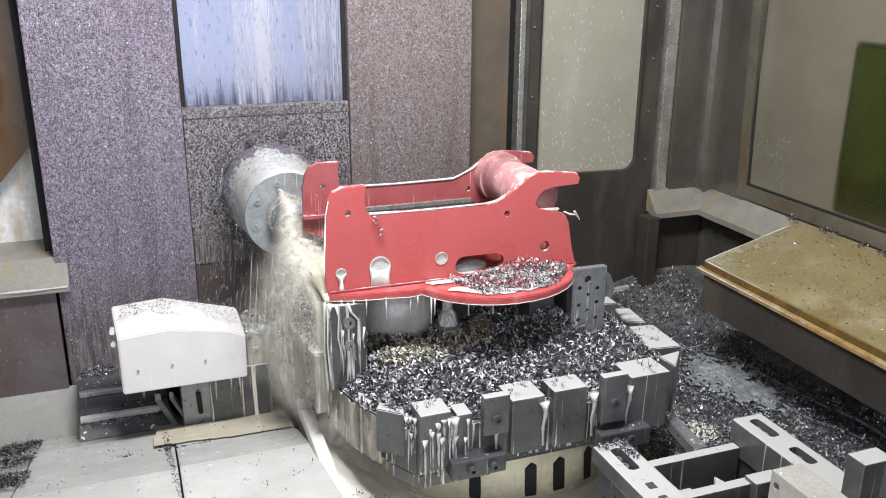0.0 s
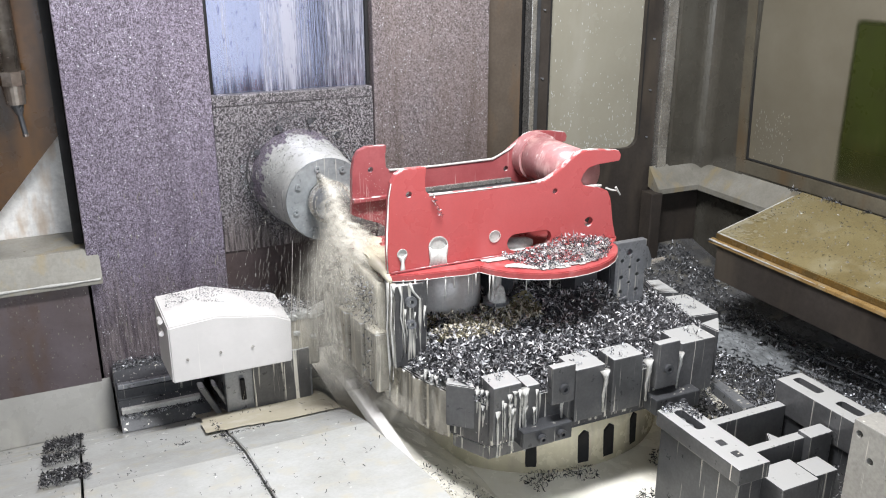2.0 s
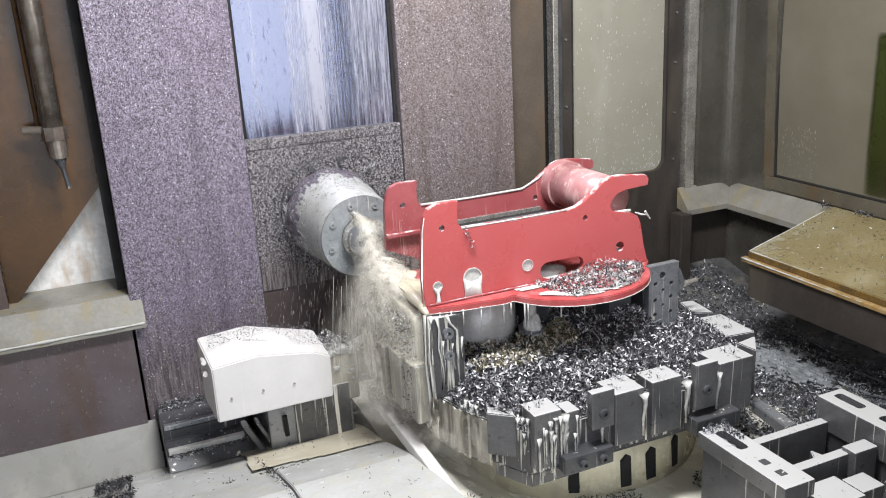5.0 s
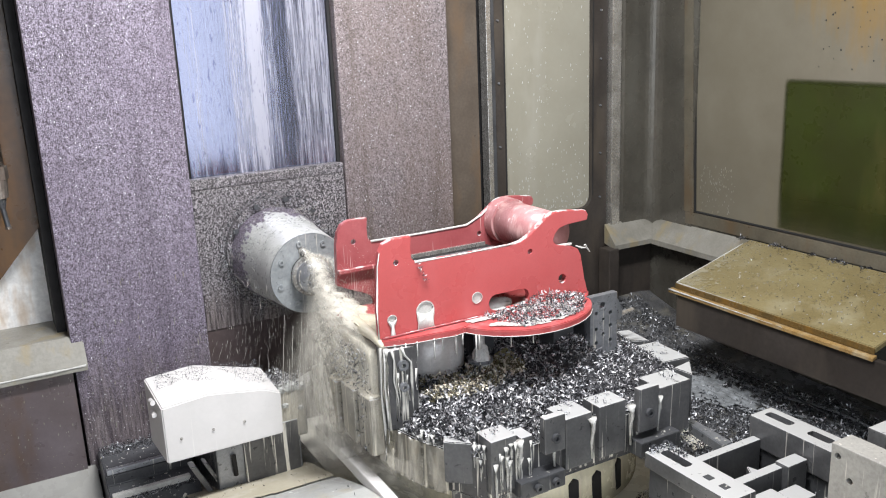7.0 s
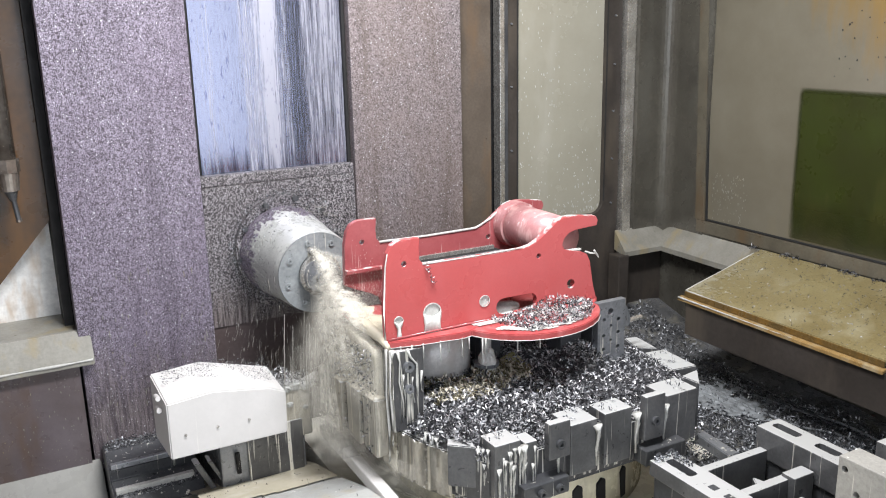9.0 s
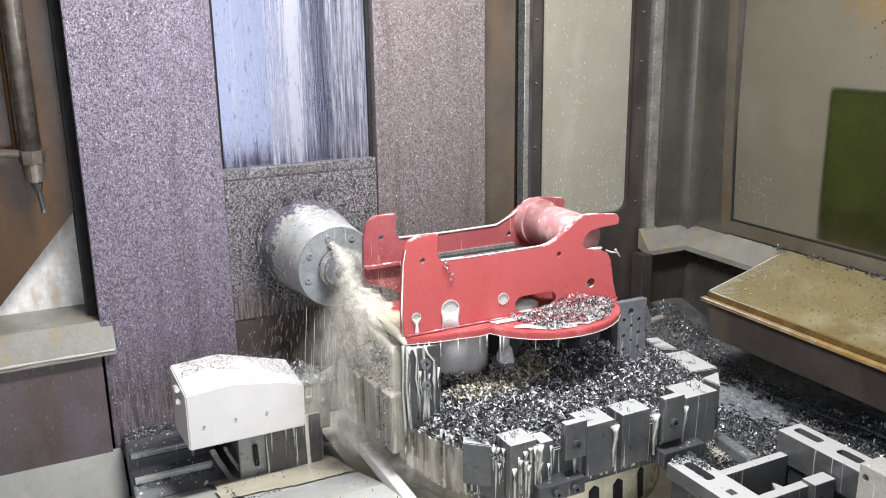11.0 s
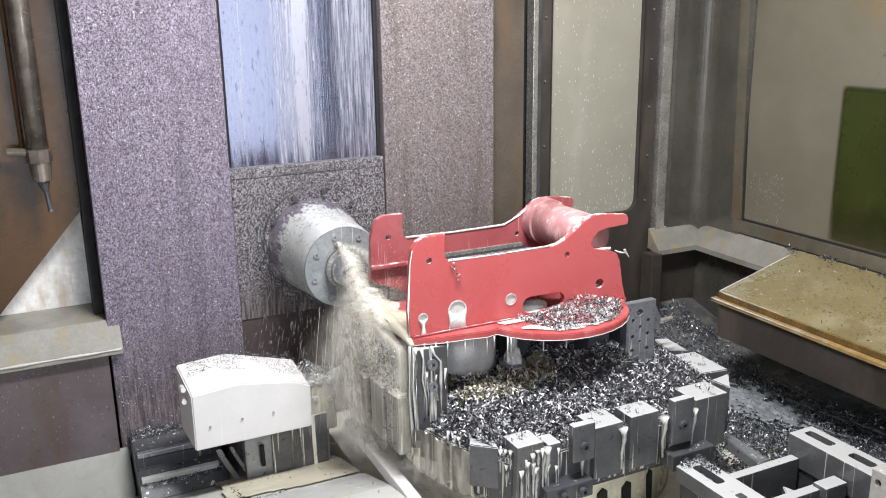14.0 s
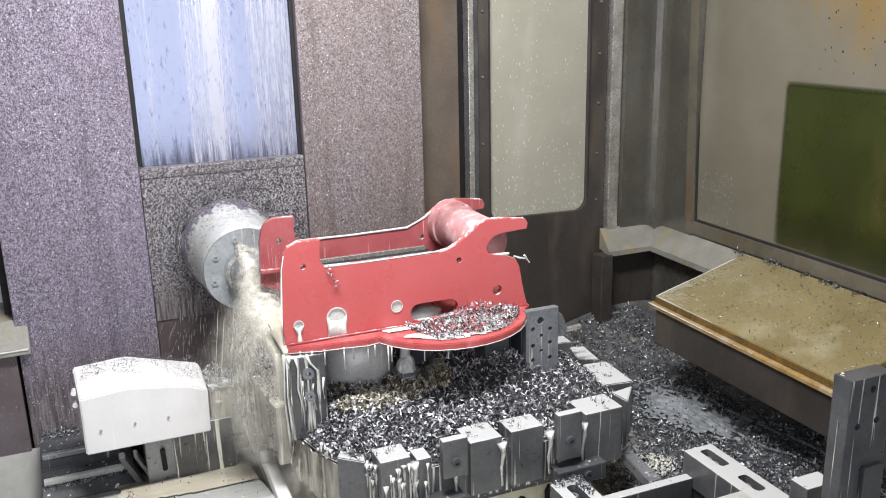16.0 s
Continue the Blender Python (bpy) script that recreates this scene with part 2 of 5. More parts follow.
def rust_bloom(m):
    """Rust bled down over the far upper corner of the window, broken into runs."""
    t = m.node_tree
    p = t.nodes["Principled BSDF"]
    base = p.inputs["Base Color"].links[0].from_socket
    g = t.nodes.new("ShaderNodeNewGeometry")
    q = t.nodes.new("ShaderNodeSeparateXYZ")
    t.links.new(g.outputs["Position"], q.inputs[0])
    runs = times(t, noise_of(t, (14.0, 14.0, 3.5), 5.0, 0.65), 0.5)
    reach = times(t, times(t, q.outputs["Z"], times(t, q.outputs["Y"], 0.55), "SUBTRACT"), runs, "ADD")
    t.links.new(mixc(t, times(t, ramp(t, reach, 0.98, 1.2), 0.85), base, (0.24, 0.15, 0.045)), p.inputs["Base Color"])


rust_bloom(PANE_SIDE)


def wet_sheet():
    """The polished slide sheet: a mirror between upright smears of dried white coolant, with dark flecks and a stained foot."""
    m, t, p = nodes_of("wet_polished_sheet")
    bands = noise_of(t, (13.0, 13.0, 0.35), 2.0, 0.55)
    fine = noise_of(t, (190.0, 190.0, 7.0), 3.0)
    mixed = times(t, times(t, bands, 0.7), times(t, fine, 0.3), "ADD")
    white = ramp(t, mixed, 0.49, 0.62)
    c = mixc(t, white, (0.25, 0.26, 0.34), (0.39, 0.39, 0.455))
    flecks = times(t, ramp(t, noise_of(t, (110.0, 110.0, 38.0), 2.0, 0.7), 0.6, 0.68), 0.6)
    c = mixc(t, flecks, c, (0.12, 0.125, 0.22))
    g = t.nodes.new("ShaderNodeNewGeometry")
    q = t.nodes.new("ShaderNodeSeparateXYZ")
    t.links.new(g.outputs["Position"], q.inputs[0])
    foot = times(t, q.outputs["Z"], times(t, noise_of(t, (55.0, 55.0, 1.5), 3.0, 0.7), 0.42), "SUBTRACT")
    c = mixc(t, times(t, ramp(t, foot, 1.17, 1.11), 0.75), c, (0.05, 0.055, 0.09))
    t.links.new(c, p.inputs["Base Color"])
    shine = add(t, "ShaderNodeMapRange", **{"To Min": 0.92, "To Max": 0.35})
    t.links.new(white, shine.inputs["Value"])
    t.links.new(shine.outputs[0], p.inputs["Metallic"])
    rr = add(t, "ShaderNodeMapRange", **{"To Min": 0.16, "To Max": 0.34})
    t.links.new(white, rr.inputs["Value"])
    t.links.new(rr.outputs[0], p.inputs["Roughness"])
    bump(t, p, fine, 0.12, 0.002)
    return m


SHEET = wet_sheet()


def chips_material(name, dark, light, metal, start=0.5, middle=0.78):
    """Curled chips, each with its own tone: most of them dark, a few bright."""
    m, t, p = nodes_of(name)
    g = t.nodes.new("ShaderNodeNewGeometry")
    r = add(t, "ShaderNodeValToRGB")
    e = r.color_ramp.elements
    e[0].color, e[1].color = (*dark, 1), (*light, 1)
    e[0].position, e[1].position = start, 1.0
    mid = e.new(middle)
    mid.color = (*(0.6 * a + 0.4 * b for a, b in zip(dark, light)), 1)
    t.links.new(g.outputs["Random Per Island"], r.inputs[0])
    t.links.new(r.outputs[0], p.inputs["Base Color"])
    p.inputs["Roughness"].default_value = 0.26
    p.inputs["Metallic"].default_value = metal
    return m


CHIPS = chips_material("steel_chips", (0.06, 0.06, 0.066), (0.95, 0.95, 0.97), 0.3, 0.4, 0.68)
CHIPS_DARK = chips_material("oily_steel_chips", (0.06, 0.063, 0.07), (0.8, 0.82, 0.86), 0.3)
CHIPS_BLACK = chips_material("black_steel_chips", (0.02, 0.02, 0.024), (0.3, 0.3, 0.31), 0.3)
CHIPS_CREAM = chips_material("coolant_stained_chips", (0.12, 0.105, 0.06), (0.9, 0.84, 0.7), 0.0, 0.3, 0.6)
BED_FOAM = surface("foamy_chip_fines", (0.35, 0.37, 0.385), (0.21, 0.222, 0.23), 26.0, 0.4, 0.0, 240.0, 0.8, stain=(0.16, 0.165, 0.17), dirt=0.6)
OLIVE_POOL = surface("olive_stained_coolant", (0.36, 0.33, 0.16), (0.27, 0.245, 0.13), 22.0, 0.25, 0.0, 160.0, 0.3, stain=(0.45, 0.42, 0.3), dirt=0.3)
BED = surface("wet_chip_fines", (0.17, 0.172, 0.178), (0.075, 0.075, 0.075), 9.0, 0.28, 0.1, 300.0, 0.8, stain=(0.19, 0.18, 0.15), dirt=0.6)
MOUND = surface("packed_chips", (0.03, 0.03, 0.034), (0.1, 0.1, 0.108), 70.0, 0.45, 0.2, 200.0, 1.0)


def veil_material(name, most, lo, hi, grain):
    """Fine spray in flight: densest along its middle, thinning out to nothing at its edges."""
    m, t, p = nodes_of(name)
    p.inputs["Base Color"].default_value = (0.58, 0.555, 0.485, 1)
    p.inputs["Roughness"].default_value = 0.7
    p.inputs["Specular IOR Level"].default_value = 0.1
    uv = t.nodes.new("ShaderNodeUVMap")
    q = t.nodes.new("ShaderNodeSeparateXYZ")
    t.links.new(uv.outputs[0], q.inputs[0])
    across = times(t, times(t, q.outputs["X"], times(t, 1.0, q.outputs["X"], "SUBTRACT")), 4.0)
    ends = times(t, ramp(t, q.outputs["Y"], 0.0, 0.06), ramp(t, q.outputs["Y"], 1.0, 0.6))
    broken = times(t, ramp(t, noise_of(t, grain, 5.0, 0.65), lo, hi), times(t, across, across))
    t.links.new(times(t, times(t, broken, ends), most), p.inputs["Alpha"])
    return m


VEIL = veil_material("dense_coolant_spray", 0.85, 0.2, 0.6, (60.0, 60.0, 34.0))
VEIL_THIN = veil_material("thin_coolant_spray", 0.75, 0.28, 0.68, (130.0, 130.0, 14.0))
HAZE = veil_material("coolant_haze", 0.42, 0.2, 0.75, (40.0, 40.0, 18.0))
MIST = surface("coolant_mist_drops", (0.8, 0.775, 0.7), (0.72, 0.69, 0.61), 20.0, 0.4, 0.0, 100.0, 0.0, dirt=0.0)
SPRAY = surface("falling_coolant_drops", (0.34, 0.32, 0.29), (0.26, 0.245, 0.22), 20.0, 0.4, 0.0, 100.0, 0.0, dirt=0.0)
RED_BARE = surface("red_primer_base", (0.45, 0.09, 0.09), (0.38, 0.06, 0.062), 16.0, 0.33, 0.0, 220.0, 0.12, stain=(0.48, 0.15, 0.15), dirt=0.2)

# ---- builders ----


def thing(name, base, label, category, group="", kind=""):
    ob = new(name)
    ob.location = base
    ob.empty_display_size = 0.05
    return tagged(ob, label, category, group, kind)


def base_of(ob):
    p = Vector((0, 0, 0))
    while ob:
        p += ob.location
        ob = ob.parent
    return p


def link(name, bm, material, smooth=False):
    me = bpy.data.meshes.new(name)
    bm.normal_update()
    bm.to_mesh(me)
    bm.free()
    for m in material if isinstance(material, (list, tuple)) else (material,):
        me.materials.append(m)
    if smooth:
        me.polygons.foreach_set("use_smooth", [True] * len(me.polygons))
    return new(name, me)


def part(name, bm, material, parent, label="", smooth=False):
    off = base_of(parent)
    bm.transform(Matrix.Translation(-off))
    ob = link(name, bm, material, smooth)
    ob.parent = parent
    return tagged(ob, label)


def structure(name, bm, material, label, category="wall"):
    return tagged(link(name, bm, material), label, category, "", "structure")


def single(name, bm, material, label, category, group="", smooth=False, kind=""):
    return tagged(link(name, bm, material, smooth), label, category, group, kind)


def box(x0, x1, y0, y1, z0, z1, bevel=0.0, bm=None, m=None):
    bm2 = bmesh.new()
    bmesh.ops.create_cube(bm2, size=1.0)
    bm2.transform(Matrix.Translation(((x0 + x1) / 2, (y0 + y1) / 2, (z0 + z1) / 2)) @ Matrix.Diagonal((x1 - x0, y1 - y0, z1 - z0, 1)))
    if bevel:
        bmesh.ops.bevel(bm2, geom=bm2.edges[:], offset=bevel, segments=2, affect="EDGES", profile=0.6)
    if m is not None:
        bm2.transform(m)
    return merge(bm, bm2)


def merge(bm, bm2):
    if bm is None:
        return bm2
    me = bpy.data.meshes.new("tmp")
    bm2.to_mesh(me)
    bm2.free()
    bm.from_mesh(me)
    bpy.data.meshes.remove(me)
    return bm


def prism(points, axis, a, b, bevel=0.0, bm=None):
    """A plate with this outline, from a to b along the axis. axis y: points are (x, z); x: (y, z); z: (x, y)."""
    bm2 = bmesh.new()
    put = {"x": lambda u, v, w: (w, u, v), "y": lambda u, v, w: (u, w, v), "z": lambda u, v, w: (u, v, w)}[axis]
    lo = [bm2.verts.new(put(u, v, a)) for u, v in points]
    hi = [bm2.verts.new(put(u, v, b)) for u, v in points]
    n = len(points)
    bm2.faces.new(lo)
    bm2.faces.new(hi[::-1])
    for i in range(n):
        bm2.faces.new((lo[i], hi[i], hi[(i + 1) % n], lo[(i + 1) % n]))
    bmesh.ops.recalc_face_normals(bm2, faces=bm2.faces[:])
    if bevel:
        bmesh.ops.bevel(bm2, geom=[e for e in bm2.edges if e.calc_face_angle(0) > 0.5], offset=bevel, segments=2, affect="EDGES")
    return merge(bm, bm2)


def rod(p, q, r, r2=None, segs=20, bm=None, caps=True):
    p, q = Vector(p), Vector(q)
    d = q - p
    bm2 = bmesh.new()
    bmesh.ops.create_cone(bm2, cap_ends=caps, segments=segs, radius1=r, radius2=r if r2 is None else r2, depth=d.length)
    bm2.transform(Matrix.Translation((p + q) / 2) @ d.to_track_quat("Z", "Y").to_matrix().to_4x4())
    return merge(bm, bm2)


def ring(c, axis, r0, r1, a, b, segs=40, bm=None):
    """A ring or washer round an axis through c, from a to b along it."""
    bm2 = bmesh.new()
    loops = []
    for r, w in ((r0, a), (r1, a), (r1, b), (r0, b)):
        loop = []
        for i in range(segs):
            u, v = r * math.cos(2 * math.pi * i / segs), r * math.sin(2 * math.pi * i / segs)
            loop.append(bm2.verts.new({"x": (w, c[1] + u, c[2] + v), "y": (c[0] + u, w, c[2] + v), "z": (c[0] + u, c[1] + v, w)}[axis]))
        loops.append(loop)
    for k in range(4):
        for i in range(segs):
            bm2.faces.new((loops[k][i], loops[k][(i + 1) % segs], loops[(k + 1) % 4][(i + 1) % segs], loops[(k + 1) % 4][i]))
    bmesh.ops.recalc_face_normals(bm2, faces=bm2.faces[:])
    return merge(bm, bm2)


def tube(points, r, segs=10, bm=None):
    """A round bar or hose through the points; r is one radius or one for each point."""
    bm2 = bmesh.new()
    pts = [Vector(p) for p in points]
    rs = r if isinstance(r, (list, tuple)) else [r] * len(pts)
    rows = []
    for i, p in enumerate(pts):
        d = (pts[min(i + 1, len(pts) - 1)] - pts[max(i - 1, 0)]).normalized()
        q = d.to_track_quat("Z", "Y")
        rows.append([bm2.verts.new(p + q @ Vector((rs[i] * math.cos(2 * math.pi * k / segs), rs[i] * math.sin(2 * math.pi * k / segs), 0))) for k in range(segs)])
    for a, b in zip(rows, rows[1:]):
        for k in range(segs):
            bm2.faces.new((a[k], a[(k + 1) % segs], b[(k + 1) % segs], b[k]))
    bm2.faces.new(rows[0][::-1])
    bm2.faces.new(rows[-1])
    return merge(bm, bm2)


def cut(bm, cutters):
    """The bmesh with holes cut by the given ones."""
    host = link("tmp_host", bm, BLACK)
    for c in cutters:
        tool = link("tmp_cut", c, BLACK)
        md = host.modifiers.new("cut", "BOOLEAN")
        md.object, md.operation, md.solver = tool, "DIFFERENCE", "EXACT"
        dg = bpy.context.evaluated_depsgraph_get()
        me = bpy.data.meshes.new_from_object(host.evaluated_get(dg))
        host.modifiers.clear()
        old = host.data
        host.data = me
        bpy.data.meshes.remove(old)
        d = tool.data
        bpy.data.objects.remove(tool)
        bpy.data.meshes.remove(d)
    out = bmesh.new()
    out.from_mesh(host.data)
    d = host.data
    bpy.data.objects.remove(host)
    bpy.data.meshes.remove(d)
    return out


rng = np.random.default_rng(5)


def curls(name, places, size, material, label, parent=None, spread=1.0, flat=1.0):
    """Loose curled chips at the places, in one mesh: each a little arc of ribbon, turned at random."""
    n, k = len(places), 5
    ang = rng.uniform(1.2, 4.2, (n, 1)) * np.linspace(-0.5, 0.5, k)[None]
    rad = size * rng.uniform(0.35, 0.9, (n, 1))
    wid = size * rng.uniform(0.18, 0.42, (n, 1))
    twist = rng.uniform(-0.8, 0.8, (n, 1)) * np.linspace(-1, 1, k)[None]
    arc = np.stack([rad * np.sin(ang), rad * (1 - np.cos(ang)), twist * wid], -1)
    side = np.stack([0 * ang, np.sin(twist) * wid, np.cos(twist) * wid], -1)
    v = np.concatenate([arc - side / 2, arc + side / 2], 1)
    q = rng.normal(size=(n, 4))
    q /= np.linalg.norm(q, axis=1, keepdims=True)
    w, x, y, z = q.T
    rot = np.stack([1 - 2 * (y * y + z * z), 2 * (x * y - w * z), 2 * (x * z + w * y), 2 * (x * y + w * z), 1 - 2 * (x * x + z * z), 2 * (y * z - w * x), 2 * (x * z - w * y), 2 * (y * z + w * x), 1 - 2 * (x * x + y * y)], -1).reshape(n, 3, 3)
    v = np.einsum("nij,nkj->nki", rot, v) * np.array((1, 1, flat)) + np.asarray(places)[:, None, :]
    faces = np.array([(i, i + 1, k + i + 1, k + i) for i in range(k - 1)])
    f = (faces[None] + (np.arange(n) * 2 * k)[:, None, None]).reshape(-1, 4)
    me = bpy.data.meshes.new(name)
    me.from_pydata(v.reshape(-1, 3).tolist(), [], f.tolist())
    me.materials.append(material)
    return tagged(new(name, me), label, "metal chips", "", "stuff")


def height_sheet(x0, x1, y0, y1, nx, ny, f, inside=None):
    bm = bmesh.new()
    grid = [[bm.verts.new((x0 + (x1 - x0) * i / nx, y0 + (y1 - y0) * j / ny, 0)) for i in range(nx + 1)] for j in range(ny + 1)]
    for row in grid:
        for v in row:
            v.co.z = f(v.co.x, v.co.y)
    for j in range(ny):
        for i in range(nx):
            q = (grid[j][i], grid[j][i + 1], grid[j + 1][i + 1], grid[j + 1][i])
            if inside is None or all(inside(v.co.x, v.co.y) for v in q):
                bm.faces.new(q)
    bmesh.ops.delete(bm, geom=[v for v in bm.verts if not v.link_faces], context="VERTS")
    return bm


def scatter(n, x0, x1, y0, y1, f, inside=None, lift=0.004):
    out = []
    while len(out) < n:
        x, y = rng.uniform(x0, x1), rng.uniform(y0, y1)
        if inside is None or inside(x, y):
            out.append((x, y, f(x, y) + rng.uniform(0, lift)))
    return out

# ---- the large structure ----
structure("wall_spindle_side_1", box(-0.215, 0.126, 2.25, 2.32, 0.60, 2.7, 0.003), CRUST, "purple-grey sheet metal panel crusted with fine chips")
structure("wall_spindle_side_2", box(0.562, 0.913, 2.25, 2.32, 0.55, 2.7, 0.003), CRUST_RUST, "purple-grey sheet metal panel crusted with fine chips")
structure("slide_gap_1", box(0.127, 0.1395, 2.294, 2.32, 1.34, 2.7), BLACK, "dark gap along the slide sheet", "trim")
structure("slide_gap_2", box(0.553, 0.561, 2.28, 2.32, 1.34, 2.7), BLACK, "dark gap along the slide sheet", "trim")
structure("slide_sheet", box(0.140, 0.5525, 2.29, 2.32, 1.34, 2.7), SHEET, "bright polished slide sheet running with coolant", "sheet")
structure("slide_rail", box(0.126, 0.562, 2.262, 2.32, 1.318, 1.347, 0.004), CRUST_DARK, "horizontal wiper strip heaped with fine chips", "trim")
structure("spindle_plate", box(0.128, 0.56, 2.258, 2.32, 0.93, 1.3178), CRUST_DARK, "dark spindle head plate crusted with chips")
structure("spindle_apron", box(0.128, 0.56, 2.262, 2.32, 0.5, 0.9295), BROWN_GREY, "dark wet apron sheet under the spindle")
structure("wall_strip", box(0.914, 1.062, 2.325, 2.36, 0.55, 2.7, 0.003), RUST_STRIP, "narrow brown enamelled wall strip beside the door")
structure("wall_gap", box(1.05, 1.14, 2.385, 2.4, 0.55, 2.7), BLACK, "black gap beside the door frame")
structure("wall_behind", box(-1.6, 2.1, 2.46, 2.52, 0.0, 2.8), DARK_PANEL, "dark outer wall behind the panels")

# sliding door with its pane
door = thing("door_1", (1.34, 2.35, 0.55), "dark steel door with a tall dirty pane, beside the spindle panels", "door", "", "structure")
dp = [(1.13, 0.56), (1.598, 0.56), (1.598, 2.7), (1.13, 2.7)]
pane_hole = prism([(1.178 + 0.03 * (1 - math.cos(a)), 1.073 + 0.03 * (1 - math.sin(a))) for a in np.linspace(0, math.pi / 2, 6)] + [(1.532 - 0.04 * (1 - math.sin(a)), 1.068 + 0.04 * (1 - math.cos(a))) for a in np.linspace(0, math.pi / 2, 6)] + [(1.532, 2.66), (1.178, 2.66)], "y", 2.3, 2.45)
part("door_leaf", cut(prism(dp, "y", 2.346, 2.38), [pane_hole]), DARK_PANEL, door)
part("pane", box(1.174, 1.536, 2.362, 2.370, 1.062, 2.668), PANE, door, "dirty beige pane spattered with coolant")
part("edge_strip", box(1.098, 1.116, 2.33, 2.37, 0.56, 2.7, 0.002), PIPE, door, "bright steel edge strip")
part("edge_strip", box(1.116, 1.134, 2.338, 2.37, 0.56, 2.7, 0.002), STEEL_DARK, door)
part("seal", box(1.5335, 1.537, 2.3435, 2.349, 1.11, 2.68), RUBBER, door, "black rubber seal")
part("seal", box(1.172, 1.1755, 2.3435, 2.349, 1.11, 2.68), RUBBER, door, "black rubber seal")
for z in (1.10, 1.257, 1.422, 1.58, 1.74, 1.905):
    part("screw", rod((1.567, 2.347, z), (1.567, 2.34, z), 0.0034, segs=10), STEEL_GREY, door)
for z in (1.32, 1.525, 1.72):
    part("screw", rod((1.15, 2.347, z), (1.15, 2.34, z), 0.0034, segs=10), STEEL_GREY, door)
structure("door_post", box(1.602, 1.645, 2.325, 2.39, 0.925, 2.7, 0.005), POLISHED, "bright worn steel corner post", "trim")
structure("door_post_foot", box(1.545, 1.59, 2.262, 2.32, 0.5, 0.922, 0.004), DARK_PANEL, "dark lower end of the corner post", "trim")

# corner and side wall: rounded steel corner, then a large window
bm = bmesh.new()
arc = [(1.646, 2.34), (1.658, 2.325), (1.75, 2.325)] + [(1.75 + 0.05 * math.sin(a), 2.275 + 0.05 * math.cos(a)) for a in np.linspace(0.15, math.pi / 2, 8)] + [(1.8, 2.13)]
for (ax, ay), (bx, by) in zip(arc, arc[1:]):
    bm.faces.new([bm.verts.new(p) for p in ((ax, ay, 0.93), (bx, by, 0.93), (bx, by, 2.7), (ax, ay, 2.7))])
bmesh.ops.remove_doubles(bm, verts=bm.verts[:], dist=1e-5)
bmesh.ops.solidify(bm, geom=bm.faces[:], thickness=0.02)
structure("wall_corner", bm, WALL_STEEL, "rounded grey steel corner of the enclosure")
structure("wall_side_low", box(1.802, 1.86, -0.5, 2.4, 0.3, 1.03), WALL_STEEL, "grey steel side wall under the window")
structure("wall_side_end", prism([(2.124, 1.03), (2.4, 1.03), (2.4, 2.7), (2.196, 2.7)], "x", 1.802, 1.86), WALL_STEEL, "grey steel side wall")
window = thing("window_1", (1.81, 1.2, 1.03), "large hazy side window in a black seal", "window", "", "structure")
part("pane", box(1.808, 1.816, -0.5, 2.195, 1.04, 2.7), PANE_SIDE, window, "hazy beige pane with fine spatter")
part("seal", prism([(2.116, 1.053), (2.122, 1.053), (2.193, 2.7), (2.187, 2.7)], "x", 1.8025, 1.8085), RUBBER, window, "black rubber seal")
part("seal", box(1.8035, 1.812, -0.5, 2.122, 1.047, 1.053, 0.001), RUBBER, window, "black rubber seal")
part("window_frame", box(1.7985, 1.8065, -0.5, 2.16, 1.003, 1.0455, 0.001), FRAME_OLIVE, window, "olive-grey lower frame")
part("window_frame", prism([(2.1235, 1.0465), (2.165, 1.0465), (2.232, 2.7), (2.1945, 2.7)], "x", 1.7985, 1.8065), FRAME_OLIVE, window, "olive-grey upright frame")
single("green_sheet", box(1.8015, 1.8075, 0.9, 1.778, 1.06, 1.521, 0.002), GREEN, "plain green sheet hanging against the hazy side window", "sheet")
# unseen roof, left wall and front walls, added to close the enclosure
structure("ceiling", box(-1.6, 2.1, -0.7, 2.5, 2.7, 2.76), WALL_STEEL, "unseen grey steel enclosure roof", "ceiling")
structure("wall_left", box(-1.42, -1.36, -0.7, 2.5, 0.0, 2.7), BROWN_GREY, "unseen brown enamelled side wall")
structure("wall_front_1", box(-1.4, -1.2, -0.72, -0.66, 0.0, 2.7), WALL_STEEL, "unseen front wall beside the open operator door")
structure("wall_front_2", box(1.3, 1.86, -0.72, -0.66, 0.0, 2.7), WALL_STEEL, "unseen front wall beside the open operator door")
structure("wall_front_low", box(-1.2, 1.3, -0.72, -0.66, 0.0, 0.8), WALL_STEEL, "unseen front wall under the operator door")
structure("floor", box(-1.4, 1.86, -0.7, 2.46, 0.38, 0.42), CREAM, "machine bed under beige coolant", "floor")

# skirting ledge round the corner
led = prism([(2.33, 1.0), (2.33, 0.93), (2.27, 0.915), (2.27, 0.932)], "x", 1.578, 1.8045)
structure("ledge_back", led, LEDGE, "sloping steel ledge wet with coolant", "trim")
structure("ledge_side", prism([(1.805, 1.0), (1.805, 0.93), (1.748, 0.912), (1.748, 0.93)], "y", -0.4, 2.3295), LEDGE, "sloping steel ledge wet with coolant under the window", "trim")
# darker than the wall above: shade under the ledge is put into the colour
structure("recess_back", box(1.602, 1.80, 2.33, 2.36, 0.4, 0.93), DARK_PANEL, "dark panel with the shade under the ledge in its colour")

# ochre deck, a sloping tray cover along the side wall
deck = thing("deck", (1.62, 1.1, 0.79), "oily ochre tray deck sprinkled with chips, along the side wall", "deck", "", "structure")
part("deck_top", prism([(1.464, 0.921), (1.782, 1.006), (1.782, 0.99), (1.464, 0.905)], "y", 1.19, 1.856, 0.002), OCHRE, deck)
